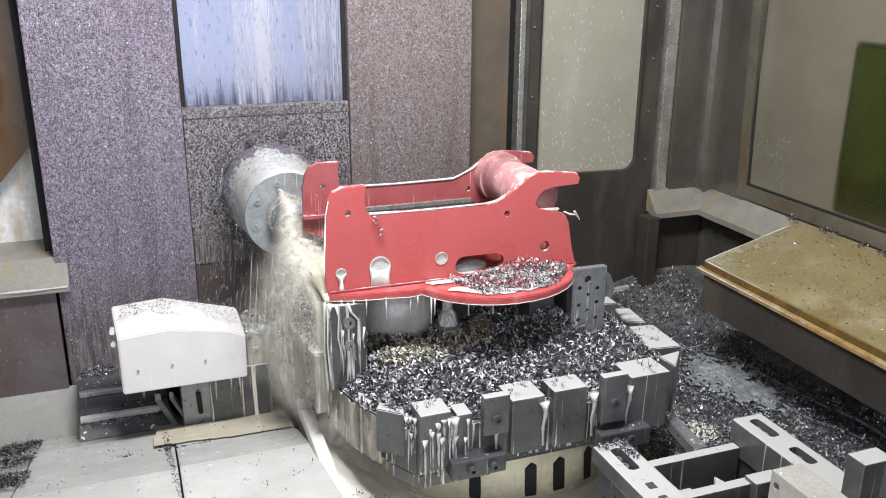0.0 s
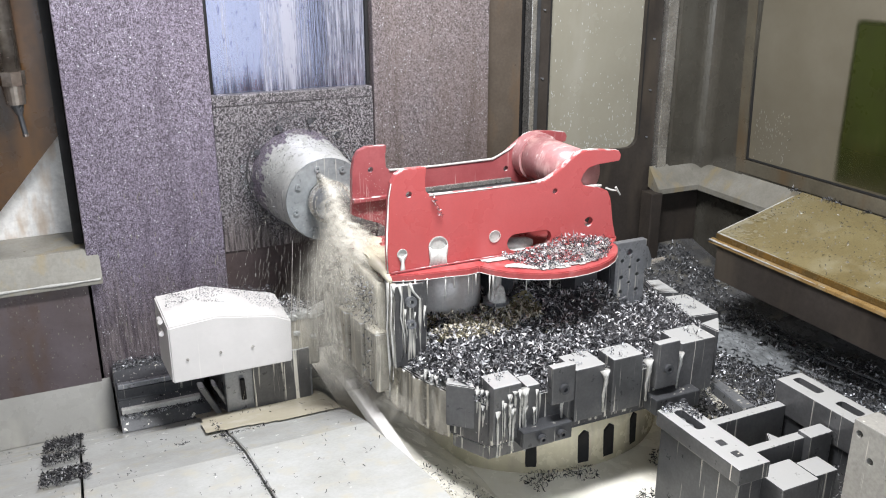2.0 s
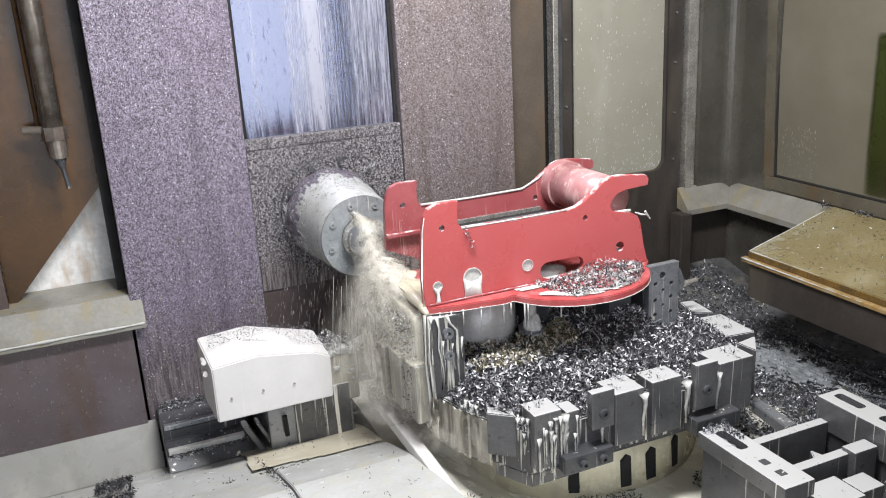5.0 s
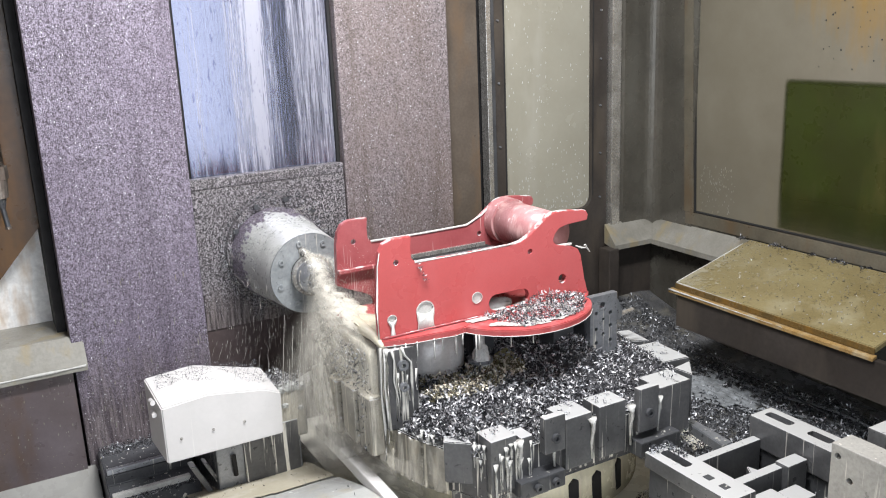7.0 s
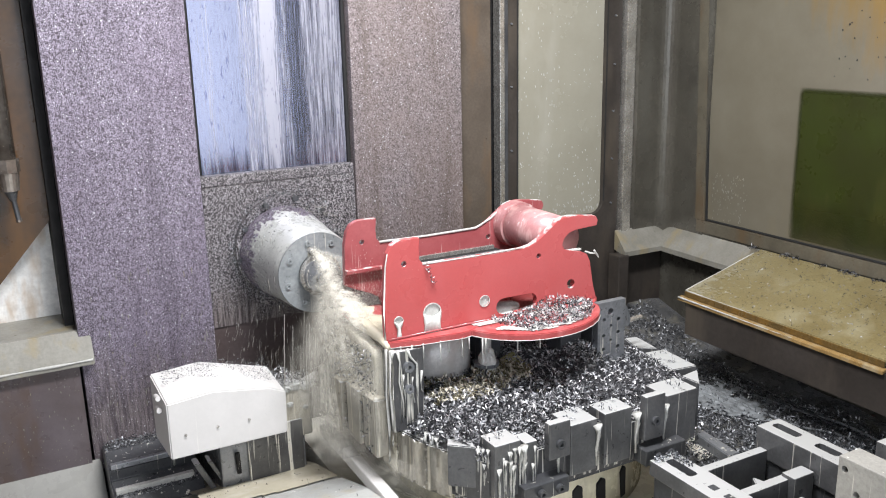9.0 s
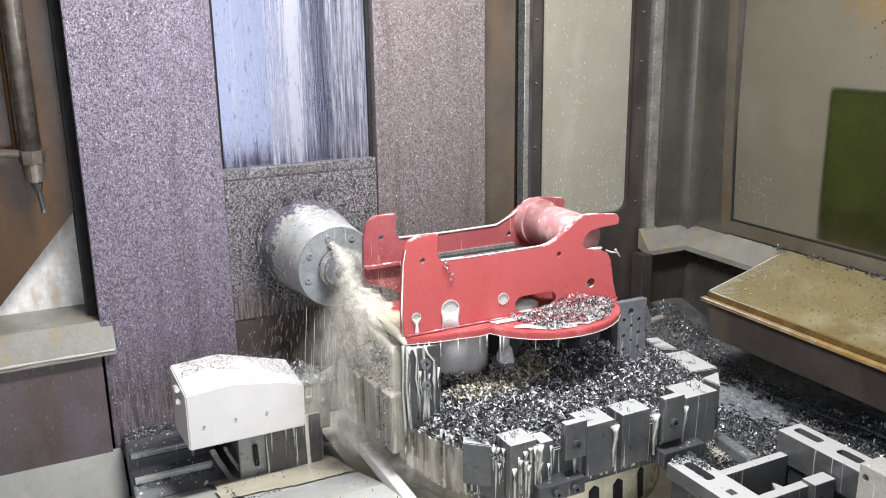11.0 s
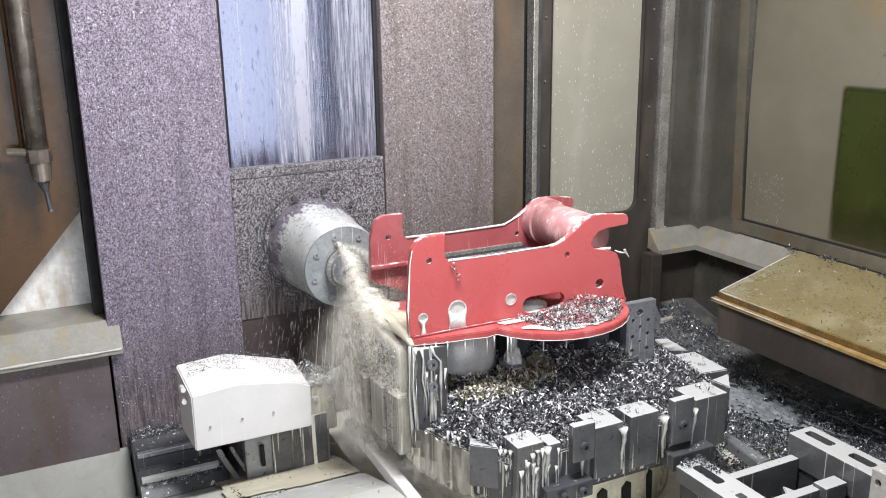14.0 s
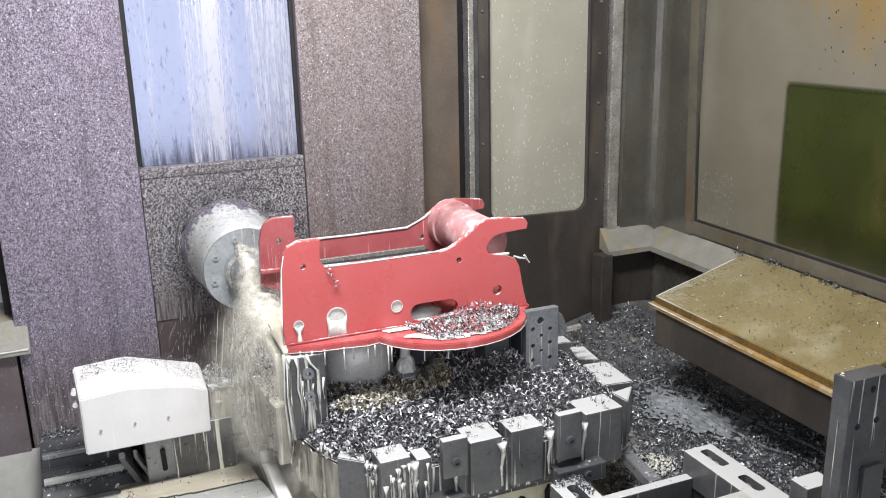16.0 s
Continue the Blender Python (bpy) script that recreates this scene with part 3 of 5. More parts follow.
part("edge", prism([(1.4612, 0.9035), (1.4636, 0.9035), (1.4636, 0.9195), (1.4612, 0.9185)], "y", 1.19, 1.8555), AMBER_DARK, deck, "dark amber front edge")
part("lip", prism([(1.449, 0.8985), (1.466, 0.9025), (1.466, 0.894), (1.449, 0.889)], "y", 1.185, 1.872, 0.001), AMBER, deck, "amber oil-stained lip")
part("front_face", box(1.458, 1.476, 0.9, 1.845, 0.785, 0.891, 0.002), DARK_PANEL, deck, "dark brown front face")
part("end_face", prism([(1.476, 0.785), (1.78, 0.785), (1.78, 0.985), (1.476, 0.9)], "y", 1.825, 1.8445), DARK_PANEL, deck)
part("dried_foam", height_sheet(1.468, 1.78, 1.62, 1.852, 120, 90, lambda x, y: 0.9224 + 0.267 * (x - 1.464), lambda x, y: 0.4 * noise.noise((x * 30, y * 30, 1)) + 1.3 * noise.noise((x * 170, y * 60, 1)) < 5.0 * (y - 1.80) - 2.0 * max(0.0, x - 1.55)), DRIED, deck, "dried pale foam on the deck corner")
part("foam_bead", tube([(1.4495, y, 0.899) for y in np.linspace(1.87, 1.45, 20)], [0.0032 * (1 - k / 21) + 0.0007 * math.sin(9 * k) for k in range(20)], 8), FOAM, deck, "white foam along the lip", True)
part("foam_bead", tube([(1.4655, y, 0.9205) for y in np.linspace(1.855, 1.6, 14)], [0.0022 * (1 - k / 15) + 0.0004 * math.sin(7 * k) for k in range(14)], 8), FOAM, deck, "white foam along the lip", True)
part("foam_bead", tube([(x, 1.856, 0.9205 + 0.267 * (x - 1.4655)) for x in np.linspace(1.4655, 1.75, 14)], [0.002 + 0.0006 * math.sin(7 * k) for k in range(14)], 8), FOAM, deck, "white foam along the lip", True)

# left: panels, ledge and lower wall
structure("wall_left_panel", box(-1.36, -0.497, 2.315, 2.335, 0.985, 2.7, 0.003), BROWN_PANEL, "brown-grey enamelled panel")
structure("wall_left_plate", prism([(-0.497, 0.975), (-0.492, 0.975), (-0.258, 1.24), (-0.238, 1.262), (-0.238, 2.7), (-0.497, 2.7)], "y", 2.35, 2.362), BROWN, "brown plate with a slanting lower edge")
structure("wall_left_back", box(-1.3, -0.235, 2.42, 2.45, 0.9, 2.7), PALE_WALL, "pale rust-stained wall behind the brown plate")
structure("wall_left_gap", box(-0.238, -0.217, 2.31, 2.44, 0.5, 2.7), BLACK, "black gap between the panels")
structure("ledge_left", prism([(2.42, 0.992), (2.258, 0.99), (2.222, 0.922), (2.222, 0.905), (2.27, 0.905), (2.42, 0.97)], "x", -1.36, -0.186, 0.002), LEDGE, "sloping wet ledge with a folded lip", "trim")
structure("ledge_left_bead", tube([(x, 2.2215 + 0.001 * math.sin(31 * x), 0.919) for x in np.linspace(-1.3, -0.19, 30)], [0.003 + 0.0012 * math.sin(17 * k) for k in range(30)], 8), FOAM, "white bead of coolant along the ledge lip", "trim")
structure("wall_left_low", box(-1.36, -0.222, 2.245, 2.30, 0.5, 0.905), LOW_WALL, "brown-grey lower wall running with coolant")
structure("slope_left", prism([(2.25, 0.635), (2.25, 0.4), (2.17, 0.4), (2.175, 0.522)], "x", -1.36, -0.20, 0.003), GREY_SLOPE, "grey sloping sheet under the lower wall", "floor")

# sloping way covers towards the camera
prof = [(2.172, 0.527), (1.965, 0.606), (1.785, 0.652), (1.775, 0.662), (1.61, 0.716), (1.25, 0.79), (0.2, 0.9), (0.2, 0.5), (2.172, 0.45)]


def cover_z(y):
    pts = prof[:7]
    for (a, za), (b, zb) in zip(pts, pts[1:]):
        if b <= y <= a:
            return za + (zb - za) * (a - y) / (a - b)
    return 0.5


covers = thing("way_cover", (-0.2, 1.8, 0.5), "white sloping way cover plates under a film of milky coolant", "way cover", "", "structure")
for x0, x1, dz in ((-1.36, -0.296, -0.004), (-0.29, 0.02, 0.0), (0.024, 0.294, 0.004)):
    part("plate", prism([(y, z + dz) for y, z in prof], "x", x0, x1, 0.002), PLATE_WHITE, covers)
film_b = height_sheet(-0.03, 0.293, 1.6, 2.168, 50, 80, lambda x, y: cover_z(y) + 0.0085, lambda x, y: y > 1.81 - 0.15 * (x - 0.15) + 0.03 * noise.noise((x * 7, y * 3, 4)) and x > -0.025 + 0.008 * noise.noise((y * 12, 0, 7)))
part("coolant_film", film_b, CREAM, covers, "beige film of coolant", True)
structure("trough_floor", height_sheet(0.32, 1.3, 0.9, 2.25, 14, 18, lambda x, y: 0.598 + 0.004 * math.sin(9 * x + 5 * y)), WASHED, "trough floor under beige coolant and scattered chips", "floor")
RAIL = [(0.322, 1.96, 0.722), (0.311, 1.82, 0.742), (0.305, 1.54, 0.745), (0.295, 1.29, 0.745), (0.285, 0.9, 0.748)]
bm = None
for (ax, ay, az), (bx, by, bz) in zip(RAIL, RAIL[1:]):
    turn = math.atan2(bx - ax, ay - by)
    long = math.hypot(bx - ax, by - ay)
    bm = box(-0.014, 0.014, -0.002, long, -0.03, 0.0, 0.004, bm, Matrix.Translation((ax, ay, az)) @ Matrix.Rotation(math.pi - -turn, 4, "Z") @ Matrix.Rotation(math.atan2(bz - az, long), 4, "X"))
single("coolant_rail", bm, COVER_WHITE, "pale square rail coated with coolant beside the way cover", "rail")
trough_slope = height_sheet(0.318, 0.55, 0.9, 1.98, 24, 60, lambda x, y: 0.708 - 0.6 * (x - 0.318) + 0.004 * noise.noise((x * 20, y * 20, 2.0)))
structure("trough_slope", trough_slope, WASHED, "sloping trough sheet under running beige coolant", "floor")

# right: chip-filled conveyor bed


def bed_z(x, y):
    rise = max(0.0, (y - 1.95)) * 0.28 * min(1.0, max(0.0, (x - 1.2) / 0.4))
    return 0.60 + rise + 0.012 * math.sin(7 * x + 3) * math.sin(6 * y) + 0.02 * noise.noise((x * 7, y * 7, 0.3))


structure("chip_bed", height_sheet(1.05, 1.80, 0.6, 2.33, 40, 80, bed_z), BED, "conveyor bed packed with wet grey chips", "ground")

single("bed_wire", tube([(1.47, 1.905, 0.628), (1.62, 1.925, 0.63), (1.668, 1.88, 0.625), (1.635, 1.6, 0.62), (1.6, 1.3, 0.62)], 0.003, 8), STEEL_DARK, "bent steel wire rail lying in the chip bed", "rail", "", True)


def spatter(name, n, place, size, material, label):
    """Drops and specks stuck to a pane, in one mesh."""
    bm = bmesh.new()
    for _ in range(n):
        (x, y, z), (ux, uy), tall = place()
        r = rng.uniform(0.5, 1.0) * size
        vs = [bm.verts.new((x + ux * r * math.cos(a), y + uy * r * math.cos(a), z + tall * r * math.sin(a))) for a in np.linspace(0, 2 * math.pi, 7)[:-1]]
        bm.faces.new(vs)
    return single(name, bm, material, label, "spatter", "", False, "stuff")


spatter("pane_drops", 330, lambda: ((rng.uniform(1.182, 1.528), 2.3612, 1.08 + 0.75 * rng.uniform() ** 2.2), (1, 0), rng.choice((1.0, 2.2, 3.2))), 0.0019, FOAM, "white coolant drops on the door pane")
spatter("window_drops", 110, lambda: ((1.8072, rng.uniform(1.95, 2.10), 1.06 + 0.16 * rng.uniform()), (0, 1), rng.choice((1.5, 3.0))), 0.002, LEDGE, "dried drops on the side window")
spatter("window_specks", 160, lambda: ((1.8072, rng.uniform(1.1, 1.68), 1.55 + 0.5 * rng.uniform()), (0, 1), 1.2), 0.003, RUBBER, "dark specks on the side window")
spatter("wall_specks", 420, lambda: ((rng.uniform(-1.0, -0.23), 2.2442, 0.62 + 0.27 * rng.uniform()), (1, 0), rng.choice((1.0, 1.6, 3.0))), 0.0013, LEDGE, "white specks of coolant on the lower wall")
spatter("panel_specks", 90, lambda: ((rng.uniform(-0.21, 0.12), 2.2487, 0.66 + 0.5 * rng.uniform()), (1, 0), rng.choice((2.0, 5.0, 9.0))), 0.0014, LEDGE, "pale runs of coolant on the crusted panel")
spatter("apron_specks", 130, lambda: ((rng.uniform(0.14, 0.5), 2.2607, 0.66 + 0.36 * rng.uniform()), (1, 0), rng.choice((2.0, 5.0, 8.0))), 0.0013, FOAM, "white runs of coolant on the apron sheet")
spatter("plate_specks", 70, lambda: ((rng.uniform(0.585, 0.9), 2.2487, 1.0 + 0.5 * rng.uniform()), (1, 0), rng.choice((2.0, 6.0, 10.0))), 0.0012, LEDGE, "thin runs of coolant on the crusted panel")
curls("ledge_chips", scatter(260, 1.765, 1.80, 1.3, 1.9, lambda x, y: 1.004, lambda x, y: noise.noise((y * 14, 0, 0)) > 0.1, 0.004), 0.006, CHIPS_BLACK, "chips caught behind the ochre deck")


# ---- the spindle ----
SX, SZ = 0.335, 1.125
spindle = thing("spindle_head", (SX, 2.26, SZ), "round grey machine spindle nose coated with coolant and chips", "spindle")
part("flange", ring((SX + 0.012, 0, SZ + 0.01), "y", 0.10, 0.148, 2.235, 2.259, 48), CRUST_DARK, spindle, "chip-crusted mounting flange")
prof_s = [(0.128, 2.258), (0.127, 2.24), (0.1255, 2.22), (0.124, 2.2), (0.121, 2.17), (0.117, 2.14), (0.114, 2.12), (0.112, 2.1), (0.109, 2.05), (0.106, 2.0), (0.103, 1.982)]
bm = bmesh.new()
rows = []
SEG = 128
for y in np.linspace(2.258, 1.982, 48):
    r = float(np.interp(-y, [-w for _, w in prof_s], [u for u, _ in prof_s]))
    rows.append([bm.verts.new((SX + r * math.cos(2 * math.pi * i / SEG), y, SZ + r * math.sin(2 * math.pi * i / SEG))) for i in range(SEG)])
for a, b in zip(rows, rows[1:]):
    for i in range(SEG):
        bm.faces.new((a[i], a[(i + 1) % SEG], b[(i + 1) % SEG], b[i]))
bmesh.ops.recalc_face_normals(bm, faces=bm.faces[:])
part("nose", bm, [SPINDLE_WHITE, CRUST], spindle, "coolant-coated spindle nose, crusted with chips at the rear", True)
for f in spindle.children[-1].data.polygons:
    if f.center.y > -0.09 + 0.05 * noise.noise((f.center.x * 30, f.center.z * 30, 2.0)) + 0.06 * noise.noise((f.center.x * 160, f.center.y * 60, f.center.z * 160)):
        f.material_index = 1
part("face_ring", ring((SX, 0, SZ), "y", 0.05, 0.1025, 1.978, 1.99, 56), SPINDLE, spindle, "grey steel face ring")
for i in range(8):
    a = 2 * math.pi * (i + 0.35) / 8
    cx, cz = SX + 0.082 * math.cos(a), SZ + 0.082 * math.sin(a)
    part("bolt", ring((cx, 0, cz), "y", 0.003, 0.0075, 1.974, 1.980, 14), SPINDLE, spindle)
for i in range(10):
    a = 2 * math.pi * (i + 0.2) / 10
    part("flange_bolt", rod((SX + 0.012 + 0.137 * math.cos(a), 2.236, SZ + 0.01 + 0.137 * math.sin(a)), (SX + 0.012 + 0.137 * math.cos(a), 2.225, SZ + 0.01 + 0.137 * math.sin(a)), 0.008, segs=12), STEEL_DARK, spindle)
part("coolant_nozzle", rod((0.316, 1.985, 1.188), (0.322, 1.955, 1.182), 0.009, 0.006, 14), PIPE, spindle)

ringed = []
while len(ringed) < 2600:
    a, rr = rng.uniform(0, 2 * math.pi), rng.uniform(0.12, 0.168)
    ringed.append((SX + 0.01 + rr * math.cos(a), 2.25 - 0.03 * rng.uniform() - (0.06 * rng.uniform() if rr < 0.13 else 0), SZ + 0.008 + rr * math.sin(a)))
flecks = []
while len(flecks) < 900:
    a, y = rng.uniform(0, 2 * math.pi), 2.2 - 0.17 * rng.uniform() ** 1.6
    rr = 0.1275 - 0.05 * max(0.0, 2.2 - y) * 1.4 + 0.001
    flecks.append((SX + rr * math.cos(a), y, SZ + rr * math.sin(a)))
curls("nose_flecks", flecks, 0.0032, CHIPS_DARK, "fine flecks stuck to the spindle nose")
curls("nose_chips", ringed, 0.0045, CHIPS_DARK, "fine chips clinging round the spindle nose")

# the turning tool: holder, shank and a small face cutter
cutter = thing("milling_tool", (SX, 1.98, SZ), "spinning milling tool in the spindle, wet with coolant", "cutting tool")
part("holder", rod((SX, 1.99, SZ), (SX, 1.925, SZ), 0.05, 0.04, 32), STEEL_GREY, cutter, "grey tool holder", True)
part("collar", ring((SX, 0, SZ), "y", 0.03, 0.053, 1.955, 1.967, 32), PIPE, cutter)
part("shank", rod((SX, 1.93, SZ), (SX, 1.912, SZ), 0.024, 0.022, 24), STEEL_DARK, cutter)
bm = rod((SX, 1.9115, SZ), (SX, 1.895, SZ), 0.026, 0.028, 24)
for i in range(6):
    a = 2 * math.pi * i / 6
    box(-0.004, 0.004, -0.008, 0.008, -0.006, 0.006, 0.001, bm, Matrix.Translation((SX + 0.026 * math.cos(a), 1.903, SZ + 0.026 * math.sin(a))) @ Matrix.Rotation(-a, 4, "Y"))
part("cutter_head", bm, STEEL_GREY, cutter)

# ---- rotary table and pallet fixture ----
table = thing("rotary_table", (0.76, 1.75, 0.6), "beige round table base with dark slots, streaming with coolant", "table base")
bm = bmesh.new()
bmesh.ops.create_cone(bm, cap_ends=True, segments=72, radius1=0.34, radius2=0.33, depth=0.15)
bm.transform(Matrix.Translation((0.76, 1.75, 0.675)))
part("base", bm, PALE_CREAM, table, "", True)
for a, w in ((-95.5, 0.014), (-84, 0.015), (-70, 0.012), (-116, 0.013)):
    r = radians(a)
    m = Matrix.Translation((0.76 + 0.335 * math.cos(r), 1.75 + 0.335 * math.sin(r), 0.664)) @ Matrix.Rotation(r, 4, "Z")
    part("slot", prism([(-w, -0.05), (w, -0.05), (w * 0.8, 0.024), (0.0, 0.031), (-w, 0.018)], "x", -0.004, 0.004, 0.001), BLACK, table, "dark slot")
    table.children[-1].data.transform(Matrix.Translation(-table.location) @ m @ Matrix.Translation(table.location))
pallet = thing("pallet", (0.715, 1.685, 0.75), "dark steel fixture pallet heaped with chips, coolant running down its sides", "pallet")
octo = [(0.445, 1.335), (0.985, 1.335), (1.08, 1.43), (1.08, 1.94), (0.975, 2.04), (0.455, 2.04), (0.35, 1.94), (0.352, 1.56), (0.375, 1.47)]
part("plate", prism(octo, "z", 0.772, 0.868, 0.003), STEEL_RUNS, pallet)
part("apron", prism([(0.405, 1.415), (0.447, 1.338), (0.60, 1.338), (0.60, 1.40), (0.45, 1.46)], "z", 0.742, 0.7715, 0.002), STEEL_RUNS, pallet)
part("underside", prism([(0.715 + (x - 0.715) * 0.93, 1.685 + (y - 1.685) * 0.93) for x, y in octo], "z", 0.75, 0.774), STEEL_DARK, pallet)
for x0, x1, y0, y1, z1 in ((0.446, 0.507, 1.319, 1.378, 0.91), (0.632, 0.702, 1.32, 1.39, 0.908), (0.722, 0.796, 1.32, 1.378, 0.912), (0.895, 0.986, 1.32, 1.392, 0.913), (0.522, 0.552, 1.325, 1.37, 0.895)):
    part("block", box(x0, x1, y0, y1, 0.79, z1, 0.003), STEEL_FILM, pallet, "steel block with foam on top")
part("block", prism([(1.005, 1.392), (1.066, 1.402), (1.012, 1.340)], "z", 0.8, 0.911, 0.002), STEEL_FILM, pallet)
part("block", prism([(1.008, 1.43), (1.083, 1.42), (1.09, 1.542), (1.03, 1.55)], "z", 0.8, 0.911, 0.002), STEEL_FILM, pallet)
part("block", prism([(1.04, 1.585), (1.085, 1.562), (1.095, 1.65), (1.06, 1.66)], "z", 0.8, 0.909, 0.002), STEEL_FILM, pallet)
part("block", prism([(1.03, 1.70), (1.085, 1.69), (1.09, 1.82), (1.03, 1.83)], "z", 0.8, 0.908, 0.002), STEEL_FILM, pallet)
part("block", prism([(0.385, 1.405), (0.43, 1.365), (0.437, 1.40), (0.40, 1.43)], "z", 0.8, 0.893, 0.002), STEEL_FILM, pallet)
for x0, x1, z0, z1 in ((0.568, 0.621, 0.851, 0.932), (0.822, 0.878, 0.828, 0.932)):
    lug = part("clamp_plate", box(x0, x1, 1.306, 1.325, z0, z1, 0.003), STEEL_FILM, pallet, "bolted clamp plate")
    cx, cz = (x0 + x1) / 2, (z0 + z1) / 2 - 0.008
    part("socket_screw", ring((cx, 0, cz), "y", 0.005, 0.0105, 1.299, 1.308, 18), STEEL_DARK, lug)
part("rest_block", box(0.815, 0.93, 1.29, 1.33, 0.775, 0.812, 0.003), STEEL_DARK, pallet)
part("rest_block", box(0.50, 0.612, 1.295, 1.335, 0.775, 0.812, 0.003), STEEL_DARK, pallet)
for cx in (0.85, 0.885, 0.54, 0.585):
    part("socket_screw", ring((cx, 0, 0.793), "y", 0.004, 0.009, 1.284, 1.294, 16), STEEL_DARK, pallet)
for cx in (0.70, 0.512, 0.60, 0.808, 0.888):
    part("coolant_run", tube([(cx, 1.318, 0.895), (cx + 0.002, 1.315, 0.87), (cx - 0.002, 1.316, 0.84), (cx + 0.001, 1.318, 0.80)], [0.011, 0.005, 0.0036, 0.003], 8), FOAM, pallet, "white run of coolant", True)
for k in range(40):
    u = rng.uniform()
    cx, cy = (0.362 + 0.085 * u, 1.505 - 0.17 * u) if k % 3 else (0.45 + 0.11 * u, 1.3165)
    top, long, r = rng.uniform(0.85, 0.9), rng.uniform(0.04, 0.13), rng.uniform(0.0014, 0.0038)
    part("coolant_run", tube([(cx, cy, top), (cx - 0.001, cy - 0.001, top - long * 0.3), (cx + 0.001, cy, top - long * 0.7), (cx, cy, top - long)], [r * 1.8, r * 0.9, r * 0.7, r * 0.9], 8), FOAM, pallet, "white run of coolant", True)
for (ax, ay), (bx, by) in (((0.345, 1.90), (0.346, 1.74)), ((0.346, 1.735), (0.347, 1.56)), ((0.347, 1.558), (0.37, 1.468)), ((0.37, 1.466), (0.40, 1.41))):
    coat = height_sheet(0, 1, 0, 1, 14, 12, lambda x, y: 0.0)
    for v in coat.verts:
        u, w = v.co.x, v.co.y
        q = Vector((ax + (bx - ax) * u, ay + (by - ay) * u, 0.768 + 0.102 * w))
        v.co = q + Vector((-1, -0.25, 0)) * (0.003 + 0.006 * max(0.0, noise.noise((q.x * 60, q.y * 60, q.z * 9))))
    bmesh.ops.solidify(coat, geom=coat.faces[:], thickness=0.002)
    part("coolant_coat", coat, CREAM_COAT if ay > 1.6 else STEEL_CREAM, pallet, "cream coat of coolant running down the flank", True)

# supports under the workpiece
post = thing("support_post", (0.37, 1.575, 0.868), "dark steel support post dripping with coolant, under the red bracket", "support", "workpiece supports")
part("column", box(0.334, 0.41, 1.552, 1.60, 0.868, 1.052, 0.003), STEEL_RUNS, post)
part("screw", ring((0.372, 0, 1.015), "y", 0.005, 0.012, 1.543, 1.553, 18), STEEL_GREY, post)
part("screw", ring((0.372, 0, 0.965), "y", 0.005, 0.010, 1.543, 1.553, 18), STEEL_GREY, post)
pl = thing("bolted_angle_plate", (0.91, 1.545, 0.868), "grey steel angle plate with bolt holes on the pallet", "angle plate")
hole_cut = [rod((x, 1.50, z), (x, 1.60, z), r, segs=14) for x, z, r in ((0.905, 1.048, 0.0085), (0.886, 1.03, 0.005), (0.93, 1.025, 0.005), (0.908, 1.012, 0.004), (0.886, 0.99, 0.005), (0.93, 0.992, 0.005), (0.908, 0.975, 0.004), (0.886, 0.955, 0.005), (0.93, 0.955, 0.005))]
part("plate", cut(box(0.868, 0.951, 1.532, 1.549, 0.868, 1.074, 0.0015), hole_cut), STEEL_GREY, pl)
part("rib", box(0.866, 0.885, 1.551, 1.62, 0.868, 1.068, 0.002), STEEL_DARK, pl)
part("backing", box(0.887, 0.945, 1.5605, 1.575, 0.868, 1.06, 0.002), STEEL_DARK, pl)
part("clamp_arm", prism([(0.955, 1.055), (0.975, 1.045), (0.99, 1.01), (0.985, 0.99), (0.962, 0.99), (0.955, 1.0)], "y", 1.555, 1.575, 0.002), STEEL_GREY, pl)
part("pin", rod((0.985, 1.565, 1.0), (1.03, 1.565, 1.003), 0.006, segs=12), PIPE, pl)
part("pin", rod((0.985, 1.60, 0.985), (1.04, 1.60, 0.985), 0.006, segs=12), PIPE, pl)
for x0, x1, y0, y1 in ((0.64, 0.70, 1.70, 1.78), (0.78, 0.84, 1.56, 1.62), (0.80, 0.86, 1.72, 1.79), (0.36, 0.43, 1.74, 1.80)):
    single("support_block", box(x0, x1, y0, y1, 0.868, 1.05, 0.003), STEEL_DARK, "dark steel support block under the red bracket", "support", "workpiece supports")
barrel = thing("support_barrel", (0.525, 1.725, 0.868), "round grey steel support wet with coolant, under the red bracket", "support", "workpiece supports")
part("drum", rod((0.525, 1.725, 0.868), (0.525, 1.725, 1.053), 0.088, segs=48), DRUM, barrel, "smooth grey drum", True)
part("foot_ring", rod((0.525, 1.725, 0.868), (0.525, 1.725, 0.918), 0.097, 0.091, 48), OLIVE_POOL, barrel, "foot stained olive by coolant", True)
stud = thing("clamp_stud", (0.61, 1.62, 0.868), "clamp stud and nut white with coolant, on the pallet", "clamp stud")
part("nut", rod((0.61, 1.62, 0.868), (0.61, 1.62, 0.955), 0.022, 0.02, 6), FOAM, stud)
bm = bmesh.new()
bmesh.ops.create_icosphere(bm, subdivisions=4, radius=1.0)
for v in bm.verts:
    v.co = Vector((0.61 + 0.021 * v.co.x, 1.615 + 0.021 * v.co.y, 0.945 + 0.045 * v.co.z)) + noise.noise_vector(v.co * 2.9) * 0.007
part("foam_clump", bm, FOAM, stud, "clump of white foam", True)
part("stud", rod((0.61, 1.62, 0.955), (0.61, 1.62, 1.028), 0.0115, segs=14), FOAM, stud)
part("washer", rod((0.61, 1.62, 0.945), (0.61, 1.62, 0.952), 0.03, segs=20), STEEL_GREY, stud)

